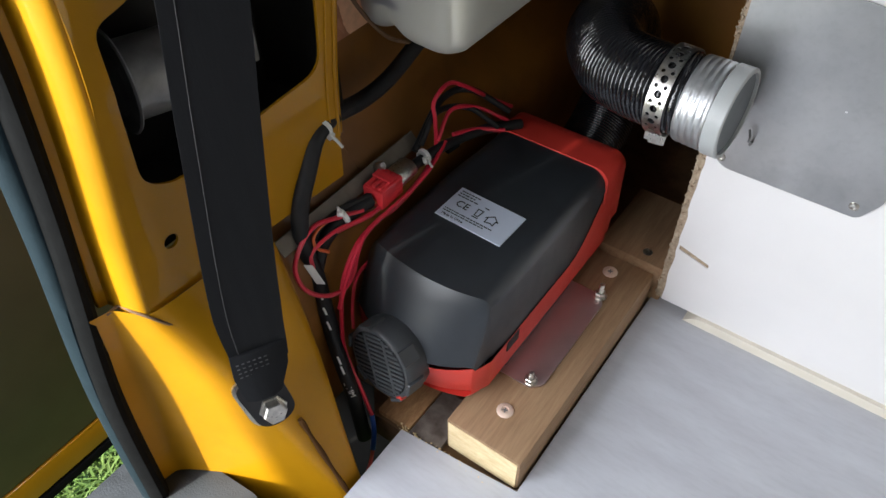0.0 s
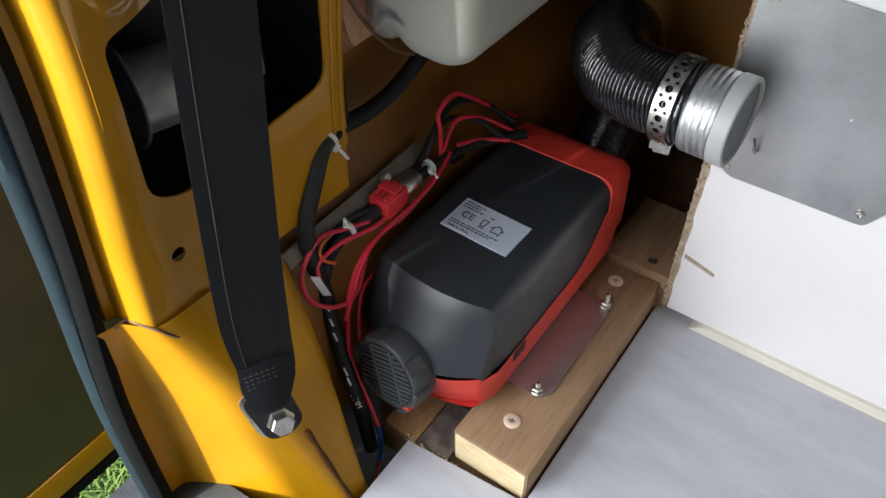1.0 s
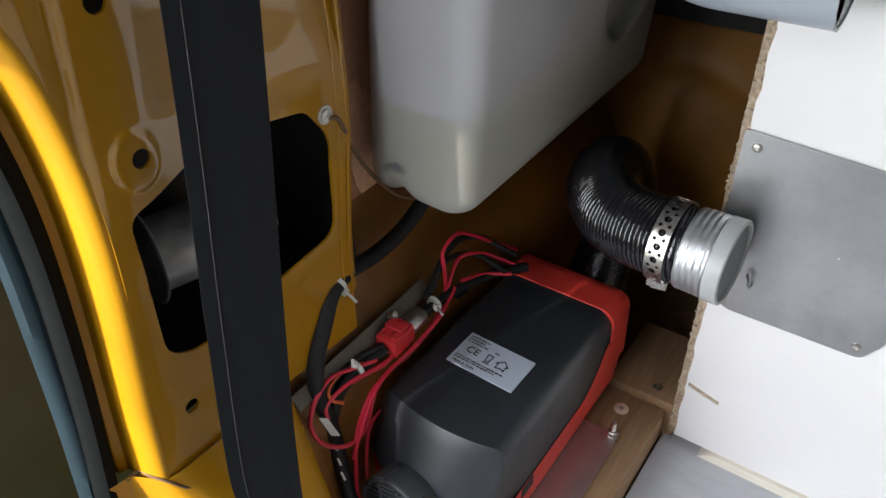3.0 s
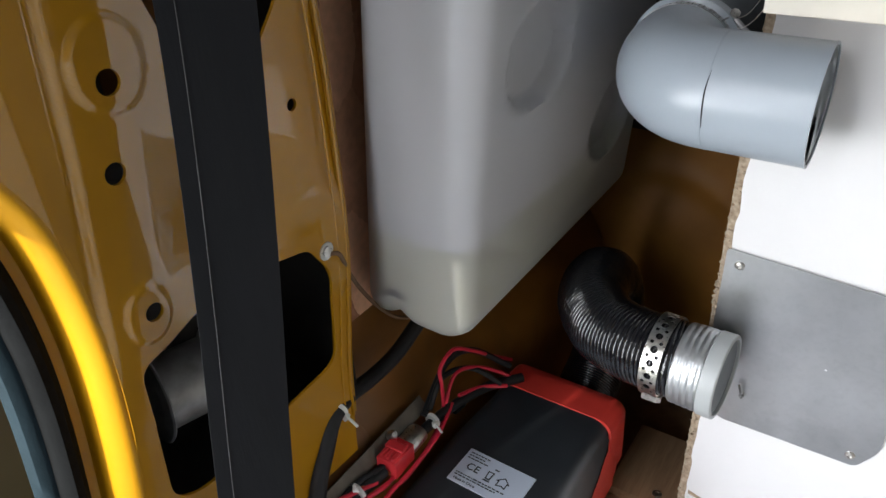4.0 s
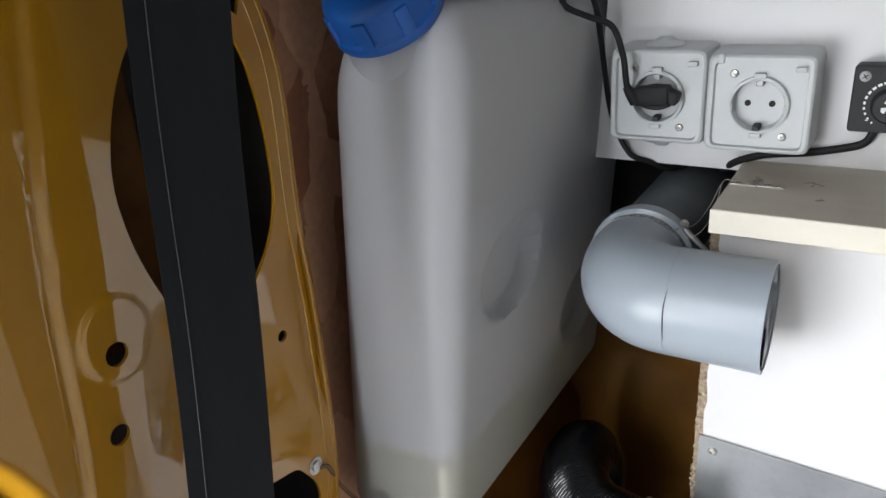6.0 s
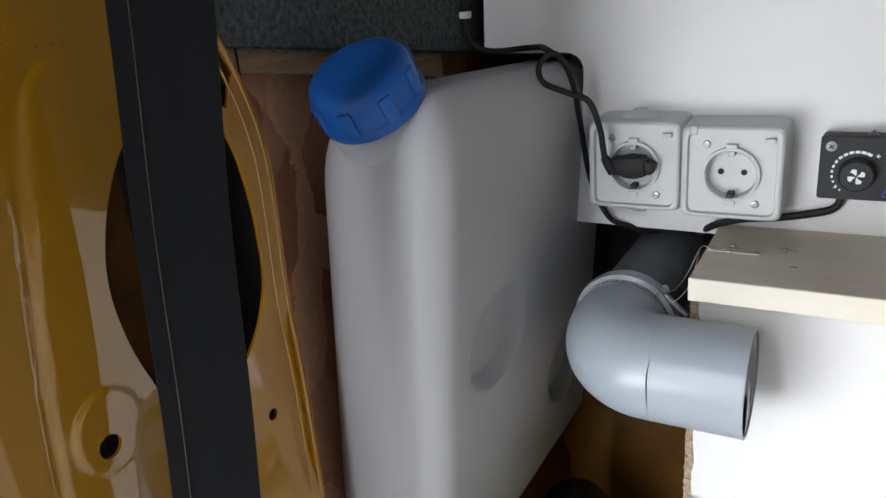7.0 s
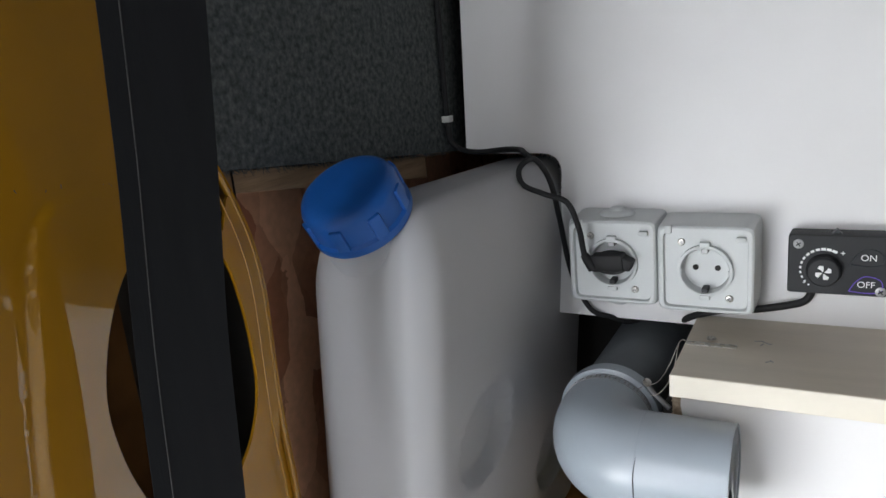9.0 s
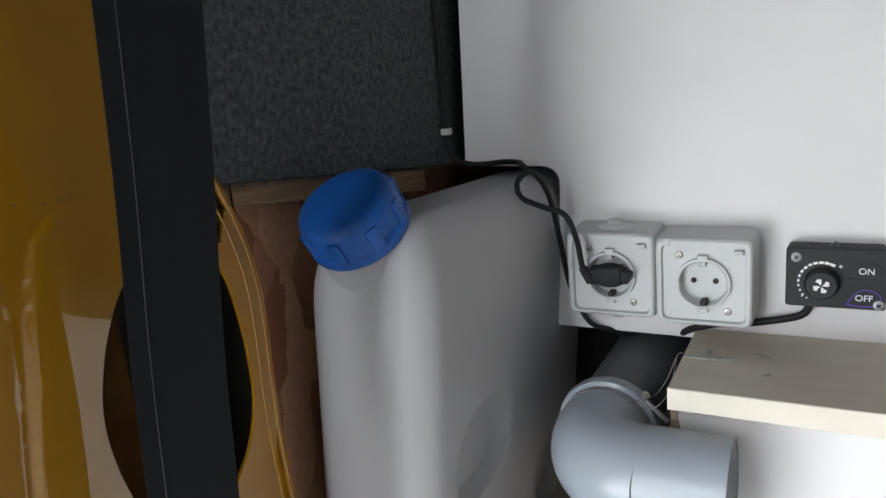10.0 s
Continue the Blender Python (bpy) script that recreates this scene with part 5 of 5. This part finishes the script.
part("plug_nose", joined(bmesh.new(), box(-0.006, 0.006, -0.007, 0.007, -0.0055, 0.0055, 0.002, 2), pose(-0.0590, 0.062, 0.6965, 0, 20, 0)), M_RUBBER, plug)
part("strain_relief", lathe([(0.0062, 0), (0.0058, 0.004), (0.0045, 0.012), (0.0036, 0.016)], 14, to_axis((-0.0885, 0.058, 0.692), (-0.52, -0.25, 0.85))), M_RUBBER, plug)
part("cable", tube([(-0.095, 0.056, 0.697), (-0.0965, 0.052, 0.712), (-0.0985, 0.048, 0.733), (-0.107, 0.044, 0.757), (-0.1265, 0.040, 0.7655), (-0.146, 0.038, 0.7745), (-0.149, 0.038, 0.789), (-0.137, 0.040, 0.7985), (-0.1285, 0.046, 0.788), (-0.1265, 0.062, 0.766), (-0.1315, 0.092, 0.728), (-0.127, 0.107, 0.669), (-0.109, 0.107, 0.632), (-0.09, 0.114, 0.622), (-0.075, 0.128, 0.613), (-0.06, 0.155, 0.612), (-0.05, 0.20, 0.618), (-0.045, 0.26, 0.635)], 0.0027, 10), M_RUBBER, plug)
lead = thing("power_cable", (-0.2, 0.1, 0.8), "thin black cable down the felt wall behind the panel", "cable")
part("cable_run", tube([(-0.2478, 0.092, 1.2), (-0.2478, 0.094, 0.95), (-0.2478, 0.094, 0.83), (-0.244, 0.097, 0.805), (-0.225, 0.105, 0.796), (-0.19, 0.104, 0.798), (-0.166, 0.085, 0.800), (-0.150, 0.056, 0.801), (-0.139, 0.041, 0.7995)], 0.0028, 10), M_RUBBER, lead)
part("cable_clip", box(-0.2525, -0.243, 0.089, 0.0985, 0.829, 0.8355, 0.001), M_TIE, lead, "white plastic cable clip")
ctl_lead = thing("control_cable", (0.0, 0.1, 0.63), "black cable from the control panel to behind the shelf", "cable")
part("cable_run", tube([(0.095, 0.108, 0.669), (0.089, 0.108, 0.656), (0.075, 0.108, 0.650), (0.045, 0.106, 0.644), (0.015, 0.106, 0.640), (-0.010, 0.112, 0.630), (-0.024, 0.128, 0.617), (-0.030, 0.155, 0.614), (-0.033, 0.20, 0.620), (-0.034, 0.26, 0.635)], 0.0034, 10), M_RUBBER, ctl_lead)

ctl = thing("heater_control", (0.115, 0.116, 0.69), "black rotary heater control with white print", "control panel")
CTX, CTZ, CTY = 0.1122, 0.6945, 0.0915
lp = [[Vector((CTX + u, y, CTZ + v)) for u, v in rounded([(-0.0380 + g, -0.0265 + g), (0.0380 - g, -0.0265 + g), (0.0380 - g, 0.0265 - g), (-0.0380 + g, 0.0265 - g)], 0.003, 3)] for y, g in ((0.116, 0.001), (CTY + 0.002, 0.0), (CTY, 0.001))]
part("case", rings(lp), M_CASE, ctl, angle=30)
part("top_clip", sheet([(-0.004, 0), (0.004, 0), (0, 0.004)], [], lambda q: Vector((CTX - 0.001 + q[0], CTY + 0.006, CTZ + 0.0263 + q[1])), Vector((0, 0.006, 0))), M_BLACK, ctl)
for u, v in ((-0.0300, 0.0180), (0.0330, -0.0215)):
    part("screw", screw_bm(to_axis((CTX + u, CTY, CTZ + v), (0, -1, 0)), 0.0042, 0.001), M_SPRING, ctl)
    slot = bmesh.new()
    for a in (35, 125):
        joined(slot, box(-0.0022, 0.0022, -0.00045, 0.00045, 0.0004, 0.0013), to_axis((CTX + u, CTY, CTZ + v), (0, -1, 0)) @ pose(0, 0, 0, 0, 0, a))
    part("cross_slot", slot, M_CASE, ctl, "dark cross recess", smooth=False)
KX, KZ = CTX - 0.0100, CTZ - 0.0040
knob = part("knob", lathe([(0.0138, 0), (0.0138, 0.004), (0.0128, 0.0085), (0.0115, 0.0095), (0.0005, 0.0098)], 36, to_axis((KX, CTY, KZ), (0, -1, 0))), M_CASE, ctl)


def fan_mark():
    bm = bmesh.new()
    for i in range(4):
        a = math.pi / 2 * i + 0.4
        pts = [(KX + 0.0006 * math.cos(a), KZ + 0.0006 * math.sin(a))]
        for s, da in ((0.0035, -0.45), (0.0060, -0.38), (0.0068, 0.1), (0.0058, 0.5), (0.0035, 0.35)):
            pts.append((KX + s * math.cos(a + da), KZ + s * math.sin(a + da)))
        joined(bm, sheet(pts, [], lambda q: Vector((q[0], CTY - 0.0099, q[1])), Vector((0, -0.0002, 0))))
    return bm


part("fan_symbol", fan_mark(), M_PRINT, knob, "white fan symbol", smooth=False)
for i in range(13):
    a = radians(232 - 168 * i / 12)
    w = 0.0007 + 0.0013 * i / 12
    m = Matrix.Translation((KX + 0.0180 * math.cos(a), CTY - 0.0002, KZ + 0.0180 * math.sin(a))) @ Matrix.Rotation(-a, 4, "Y")
    part("tick", joined(bmesh.new(), box(-0.0007 - 0.0004 * i / 12, 0.0007 + 0.0004 * i / 12, -0.0002, 0.0002, -w, w), m), M_PRINT, ctl, smooth=False)


def flat(u, v):
    return Matrix.Translation((CTX + u, CTY - 0.0004, CTZ + v)) @ Matrix.Rotation(radians(90), 4, "X")


for nm, s, u, v in (("print_on", "ON", 0.0232, 0.0075), ("print_off", "OFF", 0.0220, -0.0160)):
    text_part(nm, s, 0.0076, flat(u, v), M_PRINT, ctl)
text_part("print_plus", "+", 0.007, flat(0.0040, 0.0108), M_PRINT, ctl)
text_part("print_minus", "-", 0.008, flat(-0.0248, -0.0158), M_PRINT, ctl)
for v, mat in ((0.0075, M_BLACK), (-0.0160, M_PURPLE)):
    loop = [(CTX + 0.0215 + a * 0.0120, CTY - 0.0003, CTZ + v + b * 0.0075) for a, b in ((-1, -0.8), (-0.6, 0.3), (0.0, 1.0), (0.9, 0.6), (1.0, -0.6), (0.2, -0.95), (-1, -0.8))]
    part("button_outline", tube(loop, 0.0004, 6), mat, ctl)

# ---- the seat belt ----
belt = thing("seat_belt", (-0.185, -0.40, 0.14), "black webbing seat belt bolted to the pillar foot", "seat belt")
BELT = [(-0.184, -0.404, 0.205), (-0.182, -0.403, 0.28), (-0.185, -0.385, 0.40), (-0.190, -0.363, 0.52), (-0.193, -0.345, 0.64), (-0.192, -0.335, 0.76), (-0.178, -0.332, 0.88), (-0.154, -0.341, 1.02), (-0.131, -0.357, 1.25)]
BD = Vector((0.48, 0.87, 0)).normalized()
WEB = 0.048


def webbing():
    line = spline(BELT, 8)
    lp = []
    for i, p in enumerate(line):
        s = i / (len(line) - 1)
        h = WEB / 2 * (0.86 + 0.14 * min(1, s * 9))
        d = BD
        th = Vector((BD.y, -BD.x, 0)) * 0.0006
        row = [p - d * h + d * (2 * h * k / 8) + th * 1.0 for k in range(9)]
        row += [p + d * h - d * (2 * h * k / 8) - th for k in range(9)]
        lp.append(row)
    return rings(lp)


part("webbing", webbing(), M_BELT, belt, "black woven webbing", angle=50)
line = spline(BELT, 8)
part("edge_thread", tube([p - BD * (WEB / 2 - 0.0095) + Vector((BD.y, -BD.x, 0)) * 0.0007 for p in line], 0.00035, 5, smooth=False), M_STITCH, belt, "pale edge thread")
fold = [(-0.184, -0.404, 0.225), (-0.182, -0.408, 0.20), (-0.180, -0.413, 0.175)]
part("folded_end", rings([[Vector(p) + BD * h + Vector((BD.y, -BD.x, 0)) * o for h, o in ((-w, 0.001), (-w * 0.5, 0.004), (0, 0.005), (w * 0.5, 0.004), (w, 0.001), (w, -0.003), (0, -0.004), (-w, -0.003))] for p, w in ((fold[0], 0.0215), (fold[1], 0.021), (fold[2], 0.014))]), M_BELT, belt)
stitches = bmesh.new()
for r in range(4):
    for c in range(6):
        q = Vector((-0.183, -0.406, 0.204 + 0.0052 * r)) + BD * (-0.0165 + 0.0042 * c) + Vector((BD.y, -BD.x, 0)) * 0.0052
        joined(stitches, box(-0.0003, 0.0003, -0.0011, 0.0011, -0.0004, 0.0004), Matrix.Translation(q) @ Matrix.Rotation(math.atan2(-BD.x, BD.y), 4, "Z"))
part("stitching", stitches, M_STITCH, belt, "grey box stitching", smooth=False)
BO = Vector((-0.181, -0.409, 0.149))
BN = Vector((0.84, -0.42, 0.34)).normalized()
part("anchor_tongue", joined(bmesh.new(), sheet(rounded([(-0.0165, -0.012), (0.0, -0.0185), (0.0165, -0.012), (0.0185, 0.035), (-0.0185, 0.035)], 0.012), [], lambda q: Vector((q[0], q[1], 0)), Vector((0, 0, 0.006))), to_axis(BO - BN * 0.006, BN) @ Matrix.Rotation(radians(12), 4, "Z")), M_RUBBER, belt, "black anchor cover")
part("anchor_plate", joined(bmesh.new(), sheet(rounded([(-0.021, -0.012), (-0.004, -0.022), (0.012, -0.016), (0.016, 0.03), (-0.021, 0.034)], 0.01), [], lambda q: Vector((q[0], q[1], 0)), Vector((0, 0, 0.003))), to_axis(BO - BN * 0.0095, BN) @ Matrix.Rotation(radians(12), 4, "Z")), M_STEEL, belt, "galvanised anchor plate")
part("anchor_bolt", lathe([(0.0118, 0), (0.0118, 0.0015), (0.0098, 0.0015), (0.0100, 0.009), (0.0088, 0.0105), (0.0005, 0.0105)], 6, to_axis(BO, BN)), M_STEEL, belt, "galvanised hexagon bolt", angle=20)

# ---- wiring ----
loom = thing("wire_loom", (-0.22, -0.2, 0.19), "red and black wires bundled beside the heater", "wires")
W = 0.0022
LOOP = [(-0.228, -0.233, 0.207), (-0.235, -0.257, 0.213), (-0.238, -0.284, 0.222), (-0.238, -0.304, 0.212), (-0.236, -0.316, 0.194), (-0.230, -0.314, 0.171), (-0.222, -0.300, 0.155), (-0.216, -0.284, 0.152),
        (-0.2145, -0.270, 0.160), (-0.2145, -0.254, 0.190), (-0.221, -0.223, 0.190), (-0.218, -0.200, 0.190), (-0.220, -0.161, 0.194), (-0.228, -0.123, 0.202), (-0.228, -0.121, 0.238), (-0.232, -0.117, 0.257),
        (-0.232, -0.092, 0.264), (-0.228, -0.064, 0.245), (-0.224, -0.03, 0.215), (-0.215, 0.001, 0.190)]
DOWN = [(-0.226, -0.115, 0.205), (-0.218, -0.154, 0.199), (-0.2165, -0.193, 0.195), (-0.2195, -0.234, 0.191), (-0.2165, -0.260, 0.188), (-0.2165, -0.281, 0.161), (-0.214, -0.292, 0.123), (-0.212, -0.297, 0.076), (-0.195, -0.299, 0.023), (-0.180, -0.304, -0.004)]
part("red_wire", tube(LOOP, W, 8, steps=6), M_WIRE_RED, loom)
part("red_wire", tube(DOWN, W, 8, steps=6), M_WIRE_RED, loom)
part("blue_sleeve", tube([(-0.180, -0.304, -0.004), (-0.174, -0.310, -0.024), (-0.170, -0.319, -0.043)], W * 1.25, 8), M_WIRE_BLUE, loom, "blue heat-shrink sleeve")
part("red_wire", tube([(-0.170, -0.319, -0.043), (-0.169, -0.326, -0.058), (-0.170, -0.333, -0.075)], W, 8), M_WIRE_RED, loom)
part("orange_wire", tube([(-0.226, -0.217, 0.206), (-0.233, -0.242, 0.210), (-0.238, -0.271, 0.216), (-0.237, -0.288, 0.212), (-0.234, -0.289, 0.201), (-0.230, -0.280, 0.191)], W * 0.75, 8), M_WIRE_ORANGE, loom)
part("red_wire", tube([(-0.223, -0.213, 0.200), (-0.223, -0.231, 0.201), (-0.228, -0.251, 0.203), (-0.232, -0.265, 0.203)], W, 8), M_WIRE_RED, loom)
part("red_wire", tube([(-0.20, -0.03, 0.196), (-0.22, -0.06, 0.222), (-0.228, -0.095, 0.236), (-0.226, -0.12, 0.215)], W, 8), M_WIRE_RED, loom)
part("red_wire", tube([(-0.195, -0.045, 0.195), (-0.215, -0.07, 0.203), (-0.222, -0.10, 0.212)], W, 8), M_WIRE_RED, loom)
part("red_wire", tube([(-0.221, -0.235, 0.150), (-0.222, -0.258, 0.142), (-0.214, -0.276, 0.125), (-0.206, -0.287, 0.105)], W * 0.8, 8), M_WIRE_RED, loom)
part("black_wire", tube([(-0.20, -0.05, 0.20), (-0.224, -0.07, 0.226), (-0.234, -0.11, 0.24), (-0.232, -0.14, 0.22)], W * 1.4, 8), M_RUBBER, loom)
part("black_wire", tube([(-0.205, -0.02, 0.2), (-0.236, -0.05, 0.232), (-0.244, -0.09, 0.238), (-0.236, -0.145, 0.214)], W * 1.6, 8), M_RUBBER, loom)
part("black_sleeve", tube([(-0.190, -0.02, 0.19), (-0.212, -0.06, 0.197), (-0.223, -0.11, 0.205), (-0.228, -0.15, 0.207), (-0.2295, -0.175, 0.208)], 0.0055, 12), M_RUBBER, loom)
part("black_sleeve", tube([(-0.232, -0.218, 0.207), (-0.237, -0.250, 0.205), (-0.240, -0.275, 0.195), (-0.238, -0.292, 0.172)], 0.0072, 12), M_RUBBER, loom)
part("red_wire", tube([(p[0] + 0.003, p[1] + 0.004, p[2] + 0.0045) for p in DOWN[:6]] + [(-0.2145, -0.293, 0.135)], W * 0.95, 8, steps=6), M_WIRE_RED, loom)
part("red_wire", tube([(-0.222, -0.205, 0.197), (-0.225, -0.240, 0.203), (-0.230, -0.270, 0.208), (-0.2345, -0.295, 0.2), (-0.231, -0.300, 0.186)], W * 0.85, 8), M_WIRE_RED, loom)
part("black_wire", tube([(-0.231, -0.218, 0.212), (-0.238, -0.244, 0.215), (-0.2425, -0.274, 0.209), (-0.2415, -0.292, 0.19)], W * 1.2, 8), M_RUBBER, loom)
part("paper_tag", joined(bmesh.new(), box(-0.0045, 0.0045, -0.0004, 0.0004, -0.014, 0.014, 0.0002, 1), pose(-0.226, -0.304, 0.185, 8, -14, 20)), M_TIE, loom, "torn white paper tag")
part("grey_tube", tube([(-0.221, -0.112, 0.2), (-0.219, -0.097, 0.200)], 0.004, 10), M_SEAL, loom, "grey wire sleeve end")

plugc = thing("wire_connector", (-0.232, -0.195, 0.2), "red plastic wire connector with a metal collar", "connector")
CM = to_axis((-0.2305, -0.216, 0.208), (-0.02, 0.97, 0.0)) @ Matrix.Scale(1.22, 4)
part("connector_body", joined(bmesh.new(), box(-0.0095, 0.0095, -0.0085, 0.0085, 0.0, 0.026, 0.0015), CM), M_CON, plugc)
for u in (-0.0055, 0.0, 0.0055):
    part("rib", joined(bmesh.new(), box(u - 0.0016, u + 0.0016, 0.008, 0.0108, 0.002, 0.022, 0.0006, 1), CM), M_CON, plugc)
part("lock_bridge", joined(bmesh.new(), box(-0.0085, 0.0085, 0.0095, 0.0120, 0.011, 0.019, 0.0006, 1), CM), M_CON, plugc)
part("collar", lathe([(0.0092, 0.026), (0.0094, 0.027), (0.0094, 0.044), (0.0088, 0.0455), (0.005, 0.0455)], 24, CM @ Matrix.Diagonal((1, 0.85, 1, 1))), M_STEEL, plugc, "polished metal collar")

rail = thing("cable_rail", (-0.247, -0.2, 0.2), "pale grey metal strip along the side sheet", "rail")
part("strip", joined(bmesh.new(), box(-0.0008, 0.0008, -0.32, -0.13, -0.008, 0.008, 0.0005, 1), Matrix.Translation((-0.2465, 0, 0.2165)) @ Matrix.Rotation(radians(-40), 4, "Y")), M_RAIL, rail)
part("rail_bolt", lathe([(0.005, 0), (0.005, 0.006), (0.003, 0.009), (0.0005, 0.009)], 10, to_axis((-0.246, -0.188, 0.218), (0.75, 0, 0.66))), M_STEEL, rail)


def cable_tie(ring, r, tail, label):
    """A nylon tie: a band round a bundle, its head and its cut tail."""
    at, axis = ring
    ob = thing("cable_tie", at, label, "cable tie", "cable ties")
    part("band", lathe([(r, -0.0019), (r + 0.0011, -0.0019), (r + 0.0011, 0.0019), (r, 0.0019), (r, -0.0019)], 20, to_axis(at, axis)), M_TIE, ob)
    d = (Vector(tail) - Vector(at)).normalized()
    h = Vector(at) + d * (r + 0.001)
    part("head", joined(bmesh.new(), box(-0.0032, 0.0032, -0.0028, 0.0028, -0.002, 0.0035, 0.0006, 1), to_axis(h, d)), M_TIE, ob)
    part("tail", tube([h, h.lerp(Vector(tail), 0.5) + Vector((0, 0, 0.001)), Vector(tail)], 0.0014, 6), M_TIE, ob)
    return ob


cable_tie(((-0.236, -0.252, 0.209), (0.1, 0.95, 0.1)), 0.0078, (-0.229, -0.262, 0.232), "white nylon cable tie round the black sleeve")
cable_tie(((-0.227, -0.142, 0.209), (0.1, 0.95, 0)), 0.0072, (-0.205, -0.158, 0.218), "white nylon cable tie behind the connector")

fuel = thing("fuel_hose", (-0.2, -0.3, 0.0), "black rubber fuel hose with white print", "hose")
FH = [(-0.260, -0.10, 0.305), (-0.261, -0.146, 0.288), (-0.262, -0.184, 0.285), (-0.258, -0.224, 0.294), (-0.252, -0.252, 0.293), (-0.248, -0.271, 0.272), (-0.246, -0.289, 0.242), (-0.243, -0.296, 0.209), (-0.236, -0.294, 0.167), (-0.228, -0.297, 0.118), (-0.215, -0.303, 0.071), (-0.200, -0.307, 0.019), (-0.19, -0.31, -0.05)]
part("hose", tube(FH, 0.0078, 14), M_RUBBER, fuel)
for s in (0.70, 0.73, 0.765, 0.835, 0.86):
    ln = spline(FH, 8)
    q = ln[int(s * (len(ln) - 1))]
    t = (ln[int(s * (len(ln) - 1)) + 1] - q).normalized()
    m = to_axis(q + Vector((0.0079 * 0.62, -0.0079 * 0.72, 0.0079 * 0.3)), (0.62, -0.72, 0.3))
    part("print_bar", joined(bmesh.new(), box(-0.0006, 0.0014, -0.005, 0.005, -0.0002, 0.0003), m @ Matrix.Rotation(radians(15), 4, "Z")), M_PRINT, fuel, "worn white print", smooth=False)
text_part("print_size", "5 MM", 0.0085, to_axis(Vector((-0.2040, -0.3055, 0.034)) + Vector((0.0052, -0.0060, 0.0014)), (0.62, -0.72, 0.3)) @ Matrix.Rotation(radians(-72), 4, "Z"), M_PRINT, fuel)
cable_tie(((-0.2545, -0.243, 0.295), (0.2, -0.9, -0.2)), 0.0084, (-0.240, -0.236, 0.276), "white nylon cable tie round the fuel hose")

earth = thing("earth_lead", (-0.25, -0.22, 0.44), "bare braided earth lead with a ring terminal", "cable")
part("ring_terminal", lathe([(0.0075, 0), (0.0075, 0.0015), (0.0045, 0.0015), (0.0045, 0.003), (0.0005, 0.0035)], 20, to_axis((-0.2495, -0.2335, 0.456), (1, 0, 0))), M_STEEL, earth)
part("lead", tube([(-0.247, -0.231, 0.453), (-0.246, -0.222, 0.447), (-0.254, -0.206, 0.418), (-0.262, -0.186, 0.387), (-0.264, -0.166, 0.357), (-0.264, -0.140, 0.326), (-0.262, -0.11, 0.306)], 0.0019, 8), M_SUB, earth)
